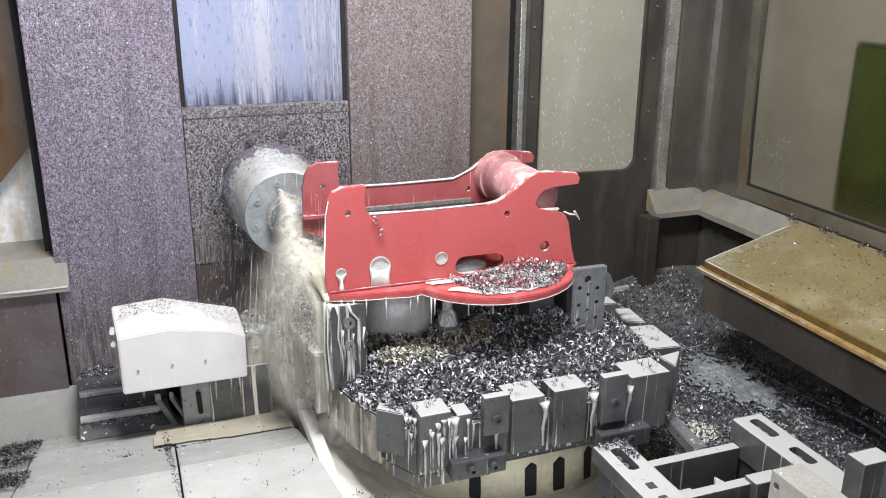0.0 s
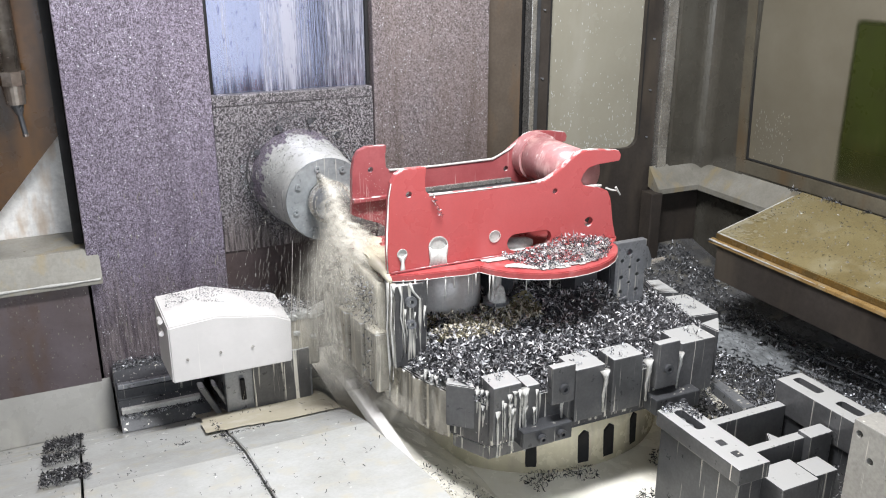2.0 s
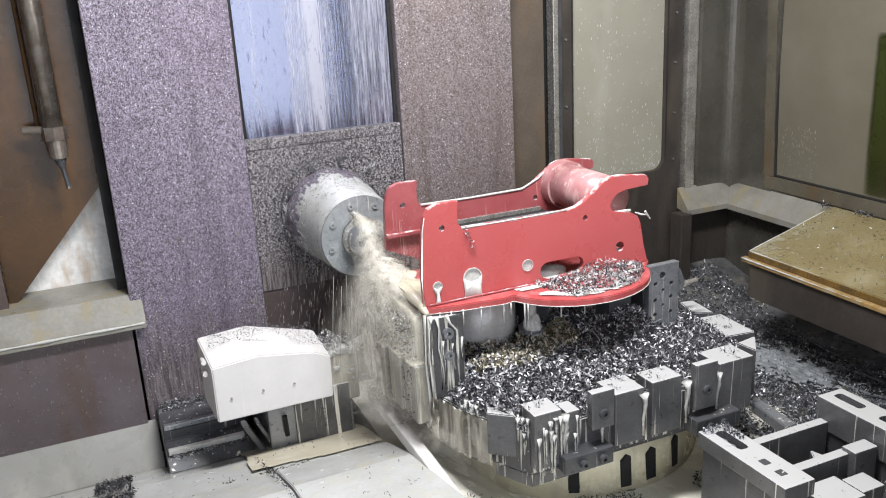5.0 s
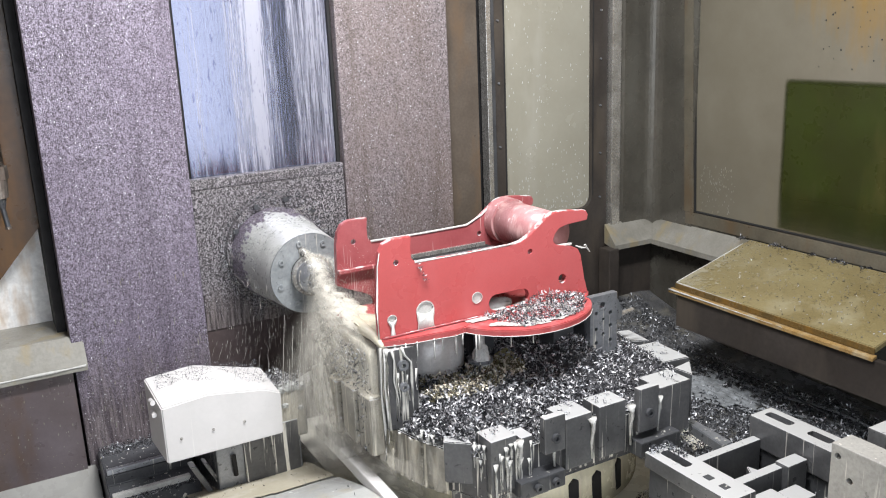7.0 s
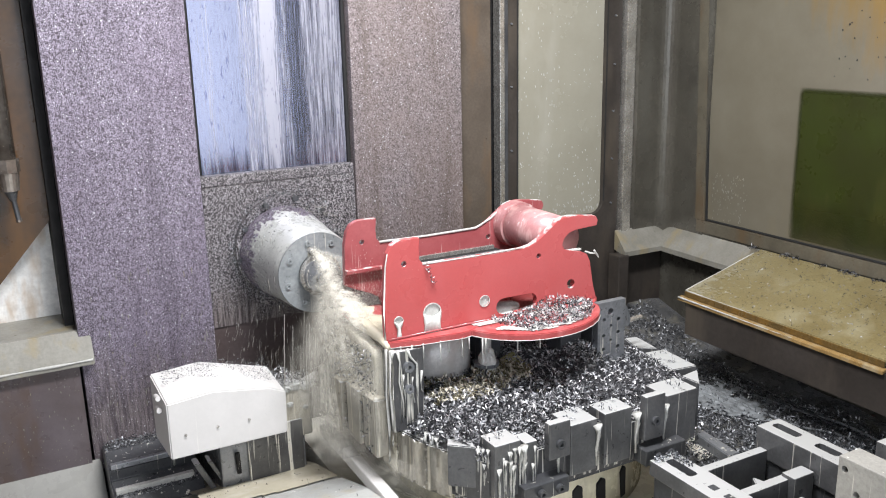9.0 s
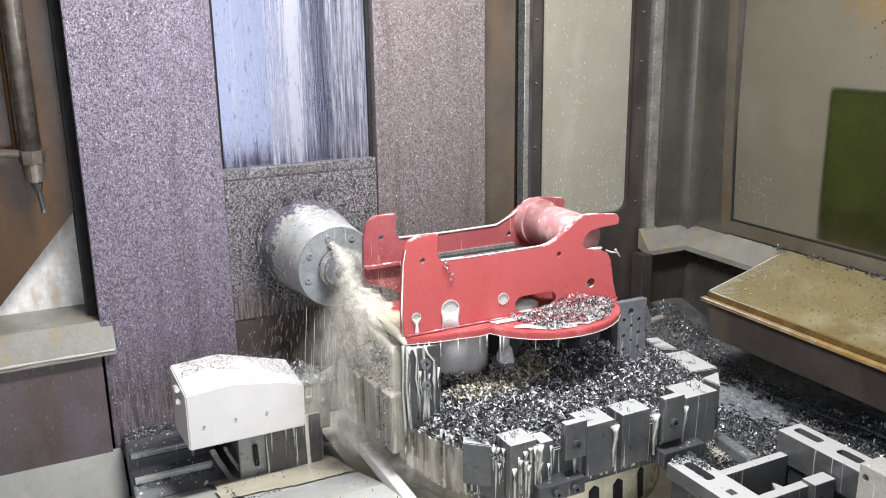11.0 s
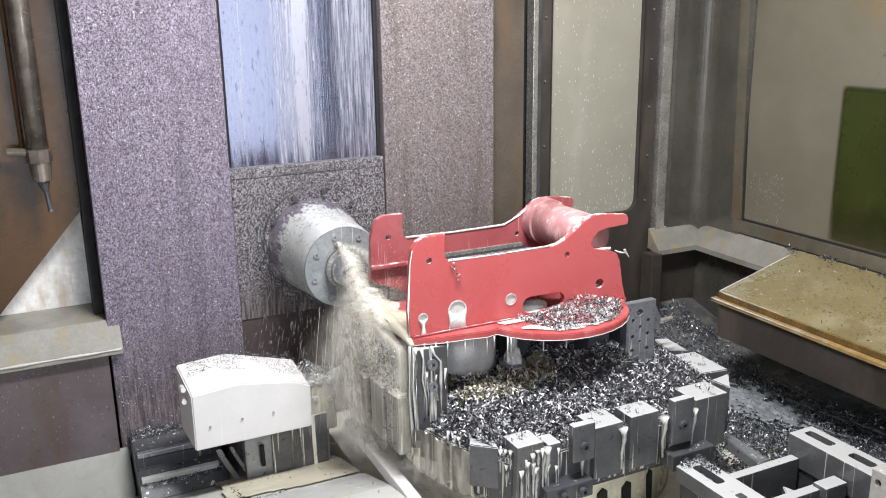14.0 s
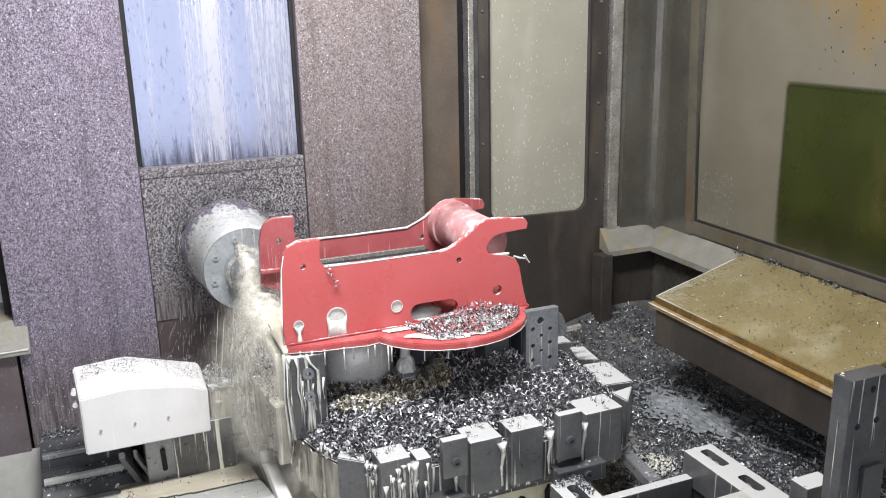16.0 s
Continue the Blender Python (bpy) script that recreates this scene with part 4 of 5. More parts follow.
# ---- the red workpiece ----


def coated_lump(x, y, z, a, b, c):
    """A low uneven clot of coolant."""
    bm = bmesh.new()
    bmesh.ops.create_icosphere(bm, subdivisions=3, radius=1.0)
    for v in bm.verts:
        w = v.co + noise.noise_vector(v.co * 1.9 + Vector((x * 9, 0, 0))) * 0.35
        v.co = Vector((x + a * w.x, y + b * w.y, z + c * w.z))
    return bm



CHEEK = [(0.335, 1.072), (0.334, 1.134), (0.340, 1.233), (0.346, 1.262), (0.356, 1.279), (0.374, 1.287), (0.422, 1.287), (0.419, 1.262), (0.420, 1.238), (0.430, 1.228), (0.54, 1.225),
         (0.680, 1.226), (0.705, 1.23), (0.730, 1.243), (0.780, 1.279), (0.797, 1.284), (0.82, 1.285), (0.889, 1.277), (0.896, 1.266), (0.893, 1.253), (0.835, 1.250), (0.812, 1.245), (0.798, 1.232),
         (0.793, 1.217), (0.802, 1.205), (0.846, 1.196), (0.866, 1.186), (0.875, 1.168), (0.886, 1.108), (0.896, 1.072)]
bracket = thing("red_bracket", (0.61, 1.69, 1.052), "red-painted welded steel coupler bracket clamped on the fixture", "workpiece")


def slot_cut(x0, x1, z0, z1):
    r = (z1 - z0) / 2
    pts = [(x0 + r - r * math.sin(a), (z0 + z1) / 2 + r * math.cos(a)) for a in np.linspace(0, math.pi, 7)] + [(x1 - r + r * math.sin(a), (z0 + z1) / 2 - r * math.cos(a)) for a in np.linspace(0, math.pi, 7)]
    return prism(pts, "y", 1.4, 2.0)


def cheek_holes(front):
    yy = (1.5, 1.65) if front else (1.75, 1.9)
    hs = [rod((x, yy[0], z), (x, yy[1], z), r, segs=24) for x, z, r in ((0.383, 1.235, 0.0065), (0.727, 1.202, 0.0065), (0.819, 1.120, 0.0115), (0.447, 1.116, 0.0195), (0.366, 1.111, 0.0095), (0.580, 1.119, 0.0125))]
    return hs


part("cheek_plate", cut(prism(CHEEK, "y", 1.577, 1.593, 0.0012), cheek_holes(True) + [slot_cut(0.611, 0.723, 1.078, 1.117)]), RED, bracket, "bright red cheek plate with drilled holes")
BACK = [(0.43, 1.072), (0.425, 1.092), (0.40, 1.108), (0.37, 1.12), (0.336, 1.136)] + CHEEK[2:]
part("cheek_plate", cut(prism(BACK, "y", 1.80, 1.816, 0.0012), [rod((x, 1.7, z), (x, 1.9, z), r, segs=20) for x, z, r in ((0.383, 1.235, 0.0065), (0.727, 1.202, 0.0065), (0.580, 1.119, 0.0125))]), RED_DULL, bracket, "red cheek plate, wet inside")
part("cross_tube", rod((0.800, 1.592, 1.229), (0.800, 1.801, 1.229), 0.052, segs=44), PINK_COAT, bracket, "red cross tube dulled by coolant", True)
part("tube_collar", ring((0.800, 0, 1.229), "y", 0.05, 0.058, 1.765, 1.80, 44), PINK_COAT, bracket)
disc = [(0.334, 1.57), (0.40, 1.552), (0.46, 1.545), (0.50, 1.538)] + [(0.70 - 0.185 * math.cos(a) * 1.0, 1.60 - 0.165 * math.sin(a)) for a in np.linspace(0.35, math.pi - 0.25, 14)] + [(0.905, 1.585), (0.905, 1.82), (0.334, 1.82)]
part("base_plate", prism(disc, "z", 1.056, 1.071, 0.002), RED_BARE, bracket, "red base plate with a round lip")
part("ledge", box(0.337, 0.70, 1.786, 1.799, 1.166, 1.174, 0.001), RED_DULL, bracket, "narrow inner ledge")
# added black plate: the shade between the open cheeks is put into its colour
part("inner_floor", box(0.427, 0.73, 1.60, 1.772, 1.165, 1.18, 0.002), BLACK, bracket, "black plate added as the shade between the cheeks")
part("inner_rail", box(0.427, 0.72, 1.760, 1.768, 1.18, 1.190, 0.001), PIPE, bracket, "thin bare rail")
part("inner_rail", box(0.427, 0.72, 1.715, 1.72, 1.18, 1.188, 0.001), STEEL_GREY, bracket, "thin bare rail")
part("pin_boss", rod((0.447, 1.5776, 1.116), (0.447, 1.72, 1.116), 0.0192, segs=24), FOAM, bracket, "pale boss behind the large hole")
part("pin_boss", rod((0.366, 1.5776, 1.111), (0.366, 1.62, 1.111), 0.0094, segs=18), FOAM, bracket)
part("pin_boss", rod((0.580, 1.5785, 1.119), (0.580, 1.7, 1.119), 0.0123, segs=20), FOAM, bracket)
part("coolant_clot", coated_lump(0.65, 1.615, 1.076, 0.05, 0.03, 0.016), FOAM, bracket, "white coolant lying inside the slot", True)
part("coolant_clot", coated_lump(0.83, 1.585, 1.199, 0.024, 0.006, 0.004), FOAM, bracket, "white coolant in the horn notch", True)
part("chip_string", tube([(0.862, 1.58, 1.193), (0.876, 1.578, 1.187), (0.892, 1.576, 1.184)], [0.002, 0.0026, 0.0012], 6), FOAM, bracket, "curled chip stuck at the horn")
part("chip_string", tube([(0.886, 1.576, 1.193), (0.892, 1.576, 1.184), (0.9, 1.576, 1.173)], [0.0028, 0.0024, 0.0014], 6), FOAM, bracket, "curled chip stuck at the horn")
# white beads serve both as coolant and as highlights of the wet edges
part("edge_bead", tube([(0.3335, 1.5765, 1.075), (0.3325, 1.5765, 1.134), (0.339, 1.5765, 1.233), (0.345, 1.5765, 1.262)], [0.0022, 0.0018, 0.0016, 0.001], 8), FOAM, bracket, "white bead as coolant and highlight on the edge", True)
part("edge_bead", tube([(0.427, 1.578, 1.2275), (0.54, 1.578, 1.2262), (0.68, 1.578, 1.2272)], [0.002, 0.0011, 0.0014], 8), FOAM, bracket, "white bead as coolant and highlight on the edge", True)
part("edge_bead", tube([(0.428, 1.8, 1.2295), (0.55, 1.8, 1.2275), (0.69, 1.8, 1.229), (0.735, 1.8, 1.248), (0.782, 1.8, 1.281)], [0.003, 0.0026, 0.003, 0.0022, 0.001], 8), FOAM, bracket, "white bead as coolant and highlight on the edge", True)
part("lip_bead", tube([(x, y - 0.001, 1.0575) for x, y in disc[:-3]], 0.0009, 6), FOAM, bracket, "white bead as coolant and highlight under the lip", True)
part("weld_bead", tube([(0.34, 1.5735, 1.0735), (0.45, 1.5735, 1.0745), (0.6, 1.5735, 1.0735), (0.74, 1.5735, 1.0735)], [0.003, 0.0022, 0.003, 0.002], 8), RED_DULL, bracket, "weld seam", True)
part("pool", height_sheet(0.49, 0.86, 1.45, 1.576, 50, 24, lambda x, y: 1.0722 + 0.0015 * noise.noise((x * 40, y * 40, 0)) + 0.001, lambda x, y: (x - 0.70) ** 2 / 0.165 ** 2 + (y - 1.60) ** 2 / 0.148 ** 2 < 1 and noise.noise((x * 16, y * 20, 3)) > -0.05), FOAM, bracket, "shallow pool of coolant on the lip", True)
for x, y, w in ((0.41, 1.551, 0.03), (0.45, 1.547, 0.045), (0.47, 1.546, 0.025), (0.50, 1.54, 0.04), (0.512, 1.53, 0.02), (0.535, 1.512, 0.05), (0.541, 1.508, 0.03), (0.60, 1.472, 0.025), (0.645, 1.452, 0.02), (0.385, 1.556, 0.05), (0.362, 1.563, 0.06)):
    part("drip", tube([(x, y, 1.06), (x, y, 1.06 - w * 0.6), (x, y, 1.055 - w)], [0.0022, 0.0013, 0.0016], 6), FOAM, bracket, "thin white drip", True)

for x, z, outline in ((0.447, 1.116, ((-0.0205, 0.002), (-0.0215, -0.012), (-0.0195, -0.027), (-0.021, -0.04), (-0.0225, -0.057), (-0.012, -0.059), (-0.004, -0.056), (0.009, -0.06), (0.023, -0.056), (0.0195, -0.036), (0.019, -0.024), (0.0215, -0.010), (0.0205, 0.003), (0.013, -0.005), (0.0, -0.008), (-0.013, -0.004))),
                      (0.366, 1.111, ((-0.0105, 0.0), (-0.008, -0.009), (-0.0035, -0.018), (-0.005, -0.032), (-0.009, -0.048), (0.009, -0.049), (0.005, -0.03), (0.0035, -0.016), (0.008, -0.009), (0.0105, 0.001), (0.0, -0.006)))):
    part("coolant_run", prism([(x + u, z + w) for u, w in outline], "y", 1.5732, 1.5768, 0.001), FOAM, bracket, "white run of coolant", True)
part("foam_rim", ring((0.447, 0, 1.116), "y", 0.0193, 0.0222, 1.5752, 1.5768, 28), FOAM, bracket)
part("foam_rim", ring((0.366, 0, 1.111), "y", 0.0093, 0.0112, 1.5752, 1.5768, 22), FOAM, bracket)
part("foam_rim", ring((0.580, 0, 1.119), "y", 0.0122, 0.0137, 1.5756, 1.5768, 22), FOAM, bracket)
for pts, r in (
    (((0.334, 1.549, 1.06), (0.335, 1.549, 1.02), (0.333, 1.549, 0.94), (0.336, 1.549, 0.872)), 0.0042),
    (((0.347, 1.549, 1.055), (0.352, 1.549, 1.03), (0.349, 1.549, 0.985), (0.357, 1.549, 0.94), (0.352, 1.549, 0.89)), 0.0022),
    (((0.37, 1.549, 1.056), (0.378, 1.549, 1.036), (0.392, 1.549, 1.018), (0.39, 1.549, 0.972), (0.394, 1.549, 0.94)), 0.0028),
    (((0.36, 1.549, 1.0), (0.359, 1.549, 0.965), (0.363, 1.549, 0.95), (0.361, 1.549, 0.9)), 0.0022),
    (((0.381, 1.549, 0.99), (0.379, 1.549, 0.96), (0.385, 1.549, 0.93)), 0.002),
    (((0.404, 1.549, 1.0), (0.401, 1.549, 0.975), (0.403, 1.549, 0.95)), 0.002)):
    part("corner_run", tube(pts, [r * (1.5 if k == 0 else 1.0 - 0.12 * k) for k in range(len(pts))], 8), FOAM, bracket, "white run of coolant at the corner", True)

# ---- white cover and castings at the foot of the spindle wall ----
hood = thing("white_cover", (0.06, 1.98, 0.75), "white folded sheet-metal cover dusted with fine chips", "cover")
bm = bmesh.new()
fr = [(-0.077, 0.757), (0.203, 0.757), (0.205, 0.866), (0.165, 0.884), (0.03, 0.905), (-0.076, 0.896)]
bk = [(-0.086, 0.76), (0.206, 0.76), (0.207, 0.868), (0.199, 0.886), (0.03, 0.934), (-0.086, 0.926)]
a = [bm.verts.new((x, 1.895, z)) for x, z in fr]
b = [bm.verts.new((x, 2.03, z)) for x, z in bk]
bm.faces.new(a)
for i in range(6):
    bm.faces.new((a[i], a[(i + 1) % 6], b[(i + 1) % 6], b[i]))
bm.faces.new(b[::-1])
bmesh.ops.recalc_face_normals(bm, faces=bm.faces[:])
bmesh.ops.bevel(bm, geom=bm.edges[:], offset=0.003, segments=2, affect="EDGES")
part("shell", bm, COVER_WHITE, hood)
for x, z in ((-0.04, 0.812), (0.035, 0.815), (0.11, 0.815)):
    part("screw", ring((x, 0, z), "y", 0.001, 0.0032, 1.892, 1.896, 12), PIPE, hood)
for z in (0.90, 0.87):
    part("hinge", rod((-0.087, 1.93, z), (-0.087, 1.96, z - 0.004), 0.006, segs=10), COVER_WHITE, hood)
stand_low = thing("cover_stand", (0.13, 2.08, 0.55), "dark wet casting with ribs under the white cover", "casting")
part("body", box(0.05, 0.27, 1.97, 2.24, 0.55, 0.757, 0.004), STEEL_GREY, stand_low)
part("side_panel", box(0.118, 0.262, 1.960, 1.969, 0.60, 0.752, 0.002), STEEL_RUNS, stand_low)
part("pin", rod((0.092, 1.962, 0.645), (0.09, 1.962, 0.70), 0.006, segs=10), BLACK, stand_low)
cast = thing("guide_casting", (-0.09, 2.1, 0.5), "dark machined guide casting littered with chips", "casting")
part("body", prism([(2.245, 0.67), (2.245, 0.45), (2.03, 0.45), (2.03, 0.58), (2.06, 0.612), (2.12, 0.625), (2.12, 0.655), (2.18, 0.68)], "x", -0.195, 0.02, 0.003), STEEL_DARK, cast)
part("strip", box(-0.19, 0.0, 2.06, 2.075, 0.614, 0.628, 0.002), FOAM, cast)
part("strip", box(-0.19, -0.01, 2.12, 2.135, 0.654, 0.668, 0.002), STEEL_GREY, cast)
part("front_sill", box(-0.186, -0.02, 2.012, 2.029, 0.565, 0.582, 0.003), FOAM, cast, "pale wet sill")
for x, w in ((-0.012, 0.014), (0.022, 0.009)):
    part("rib", prism([(x, 0.682), (x + w, 0.682), (x + w + 0.05, 0.575), (x + 0.05, 0.575)], "y", 1.99, 2.028, 0.002), STEEL_FILM, cast, "slanting wet rib")
arm = thing("coolant_block", (0.26, 2.02, 0.75), "small valve block crusted with chips beside the white cover", "valve block")
part("body", box(0.214, 0.292, 1.965, 2.05, 0.70, 0.836, 0.008), STEEL_CREAM, arm)
for x, z, r in ((0.225, 0.838, 0.014), (0.25, 0.842, 0.018), (0.277, 0.836, 0.014), (0.235, 0.795, 0.01), (0.275, 0.78, 0.009)):
    part("crust", coated_lump(x, 1.968, z, r, 0.01, 0.8 * r), SPINDLE_WHITE, arm, "wet crust of fines")
part("knob", rod((0.29, 2.0, 0.83), (0.32, 1.985, 0.845), 0.014, 0.018, 14), FOAM, arm)

# pipe with its fitting before the brown plate
pipe = thing("coolant_pipe", (-0.308, 2.31, 1.28), "hanging steel coolant pipe with a fitting and a thin nozzle", "pipe")
part("tube", rod((-0.318, 2.30, 2.69), (-0.318, 2.30, 1.43), 0.024, segs=24), DULL_PIPE, pipe, "", True)
part("fitting", rod((-0.318, 2.30, 1.432), (-0.318, 2.30, 1.40), 0.030, segs=8), DULL_PIPE, pipe)
part("fitting", rod((-0.317, 2.30, 1.3995), (-0.317, 2.30, 1.355), 0.026, 0.022, 20), DULL_PIPE, pipe)
part("tip", rod((-0.316, 2.30, 1.355), (-0.313, 2.30, 1.33), 0.016, 0.008, 14), STEEL_DARK, pipe)
part("nozzle", rod((-0.313, 2.30, 1.331), (-0.308, 2.30, 1.283), 0.006, segs=10), STEEL_DARK, pipe)
part("nozzle_end", rod((-0.308, 2.30, 1.283), (-0.307, 2.30, 1.277), 0.008, segs=10), DULL_PIPE, pipe)
part("side_tube", rod((-0.34, 2.302, 1.425), (-0.385, 2.31, 1.428), 0.010, segs=10), DULL_PIPE, pipe)
part("side_tube", rod((-0.352, 2.325, 2.69), (-0.352, 2.325, 1.43), 0.006, segs=10), BROWN, pipe)

# ---- clamping frame in the foreground ----
frame_thing = thing("clamping_fixture", (0.93, 1.1, 0.6), "dark steel clamping frame with foam-topped slotted bars", "fixture frame")


def slotted_bar(x0, x1, y0, y1, z0, z1, slots):
    return cut(box(x0, x1, y0, y1, z0, z1, 0.003), [box(a - 0.0115, a + 0.0115, b, c, z1 - 0.03, z1 + 0.02, 0.008) for a, b, c in slots])


part("bar", slotted_bar(0.744, 0.814, 0.978, 1.204, 0.82, 0.853, [(0.778, 1.112, 1.185)]), STEEL_FILM, frame_thing, "slotted bar with foam on top")
part("bar_side", box(0.75, 0.808, 0.985, 1.195, 0.6, 0.819, 0.003), STEEL_DARK, frame_thing)
for y in (1.126, 1.149, 1.172):
    part("socket_screw", ring((0.778, y, 0), "z", 0.004, 0.0095, 0.823, 0.839, 14), STEEL_GREY, frame_thing)
for y in (1.06, 1.02):
    part("socket_screw", box(0.768, 0.784, y - 0.009, y + 0.009, 0.845, 0.8545, 0.002), STEEL_DARK, frame_thing)
part("bar", slotted_bar(1.064, 1.134, 0.93, 1.214, 0.775, 0.845, [(1.102, 1.13, 1.198), (1.102, 1.03, 1.088)]), STEEL_FILM, frame_thing, "slotted bar with foam on top")
part("bar_side", box(1.07, 1.128, 0.93, 1.2, 0.6, 0.774, 0.003), STEEL_DARK, frame_thing)
for y in (1.142, 1.164, 1.186, 1.044, 1.072):
    part("socket_screw", ring((1.102, y, 0), "z", 0.004, 0.0095, 0.815, 0.832, 14), STEEL_GREY, frame_thing)
part("cross_bar", box(0.815, 1.063, 1.179, 1.20, 0.70, 0.80, 0.002), STEEL_FILM, frame_thing)
part("cross_bar", box(0.815, 1.01, 1.07, 1.092, 0.70, 0.80, 0.002), STEEL_FILM, frame_thing)
part("block", box(1.0, 1.06, 1.055, 1.088, 0.70, 0.808, 0.003), STEEL_FILM, frame_thing)
part("block", box(0.885, 0.918, 1.10, 1.135, 0.66, 0.77, 0.003), STEEL_FILM, frame_thing)
part("block", prism([(0.955, 1.11), (0.975, 1.14), (0.985, 1.105)], "z", 0.66, 0.78, 0.002), STEEL_FILM, frame_thing)
part("link_bar", prism([(1.003, 1.335), (1.031, 1.36), (1.018, 1.216), (0.986, 1.214)], "z", 0.765, 0.79, 0.002), STEEL_GREY, frame_thing)
part("pad", box(0.832, 0.918, 0.957, 1.029, 0.62, 0.80, 0.003), STEEL_FILM, frame_thing, "foam-topped pad")
part("pad", box(0.945, 1.0, 0.985, 1.035, 0.62, 0.78, 0.003), STEEL_FILM, frame_thing, "foam-topped pad")
near = thing("clamping_block", (0.84, 0.77, 0.6), "tall pale steel clamping block with a clean top, on the frame", "block")
part("body", cut(box(0.808, 0.859, 0.60, 0.828, 0.6, 1.02, 0.002), [rod((0.78, y, z), (0.82, y, z), 0.006, segs=14) for y, z in ((0.815, 1.0), (0.79, 0.965))]), PLATE_GREY, near)
small = thing("stop_block", (1.1, 0.92, 0.6), "small dark stop block beside the slotted bar", "block")
part("body", box(1.067, 1.13, 0.895, 0.934, 0.846, 0.93, 0.003), STEEL_FILM, small)
part("foot", box(1.06, 1.135, 0.86, 0.928, 0.6, 0.8455, 0.003), STEEL_DARK, small)
stand = thing("upright_plate", (0.98, 0.77, 0.6), "grey steel upright plate with drilled holes beside the deck", "angle plate")
part("plate", cut(box(0.979, 1.063, 0.757, 0.79, 0.6, 1.203, 0.002), [rod((x, 0.7, z), (x, 0.775, z), 0.0055, segs=16) for x, z in ((1.023, 1.183), (1.0, 1.127), (1.037, 1.131), (0.993, 1.005))]), STEEL_DARK, stand)
part("pocket", box(1.015, 1.055, 0.748, 0.7565, 0.7, 1.06, 0.002), STEEL_DARK, stand, "dark lower pad")

# ---- chips ----
PX = [(x, y) for x, y in octo]


def in_pallet(x, y):
    ok = False
    for (ax, ay), (bx, by) in zip(PX, PX[1:] + PX[:1]):
        if (ay > y) != (by > y) and x < (bx - ax) * (y - ay) / (by - ay) + ax:
            ok = not ok
    return ok and not (x < 0.42 and y > 1.54 and y < 1.62)


def heap_z(x, y):
    e = min(1.0, max(0.0, (y - 1.36) / 0.1), max(0.0, (x - 0.36) / 0.09), max(0.0, (1.06 - x) / 0.08))
    return 0.868 + 0.035 * e + 0.03 * e * max(0.0, noise.noise((x * 9, y * 9, 1.7)) + 0.3) + 0.045 * math.exp(-((x - 0.80) ** 2 + (y - 1.56) ** 2) / 0.01)


single("chip_heap", height_sheet(0.34, 1.09, 1.33, 2.04, 60, 60, heap_z, in_pallet), MOUND, "heap of packed steel chips on the pallet", "metal chips", "", False, "stuff")
curls("pallet_chips", scatter(19000, 0.345, 1.08, 1.325, 2.0, heap_z, in_pallet, 0.014), 0.0085, CHIPS, "bright curled steel chips heaped on the pallet")
curls("pallet_curls", scatter(4200, 0.36, 0.98, 1.33, 1.62, lambda x, y: heap_z(x, y) + 0.006, lambda x, y: in_pallet(x, y) and x + 1.2 * (y - 1.33) + 0.1 * noise.noise((x * 9, y * 9, 3)) < 0.86, 0.016), 0.0102, CHIPS, "large bright curled chips heaped on the pallet")
curls("stained_chips", scatter(1500, 0.43, 0.69, 1.47, 1.63, lambda x, y: heap_z(x, y) + 0.012, lambda x, y: noise.noise((x * 12, y * 12, 8)) + 5.0 * (y - 1.55) > -0.1, 0.01), 0.011, CHIPS_CREAM, "chips stained beige by coolant under the bracket")
single("olive_pool", height_sheet(0.425, 0.72, 1.55, 1.68, 40, 24, lambda x, y: heap_z(x, y) + 0.004 + 0.004 * noise.noise((x * 50, y * 50, 2)), lambda x, y: y > 1.585 + 0.03 * noise.noise((x * 20, 1.0, 5))), OLIVE_POOL, "olive puddle of coolant round the foot of the drum", "coolant", "", True, "stuff")


def in_foam(x, y):
    d = ((x - 1.5 - 0.25 * (1.75 - y)) / 0.13) ** 2 + ((y - 1.72) / 0.19) ** 2
    return 0.75 * d + 0.9 * noise.noise((x * 11, y * 8, 4.0)) + 0.9 * noise.noise((x * 60, y * 34, 2.0)) + 0.5 * noise.noise((x * 150, y * 110, 6.0)) < 0.62


single("bed_foam", height_sheet(1.2, 1.72, 1.35, 2.0, 190, 230, lambda x, y: bed_z(x, y) + 0.009 + 0.005 * noise.noise((x * 60, y * 60, 1.0)), in_foam), BED_FOAM, "pale foam and fines spread over the chip bed", "foam", "", True, "stuff")
for k, (x0, y0, x1, y1) in enumerate(((1.30, 1.93, 1.60, 1.90), (1.60, 1.90, 1.69, 1.87), (1.52, 1.90, 1.58, 1.3), (1.60, 1.88, 1.66, 1.3))):
    pts = [(x0 + (x1 - x0) * u + 0.008 * noise.noise((u * 5, k, 0)), y0 + (y1 - y0) * u, bed_z(x0 + (x1 - x0) * u, y0 + (y1 - y0) * u) + 0.006) for u in np.linspace(0, 1, 14)]
    single("bed_ridge", tube(pts, [0.004 + 0.002 * noise.noise((3.0 * q, k, 1)) for q in range(14)], 6), BED_FOAM if k > 1 else STEEL_DARK, "ridge of packed fines across the chip bed", "chip ridge", "", True, "stuff")
curls("bed_curls", scatter(3800, 1.08, 1.6, 1.0, 2.0, lambda x, y: bed_z(x, y) + 0.006, lambda x, y: not in_foam(x, y), 0.014), 0.0098, CHIPS_DARK, "large loose chips on the conveyor bed")
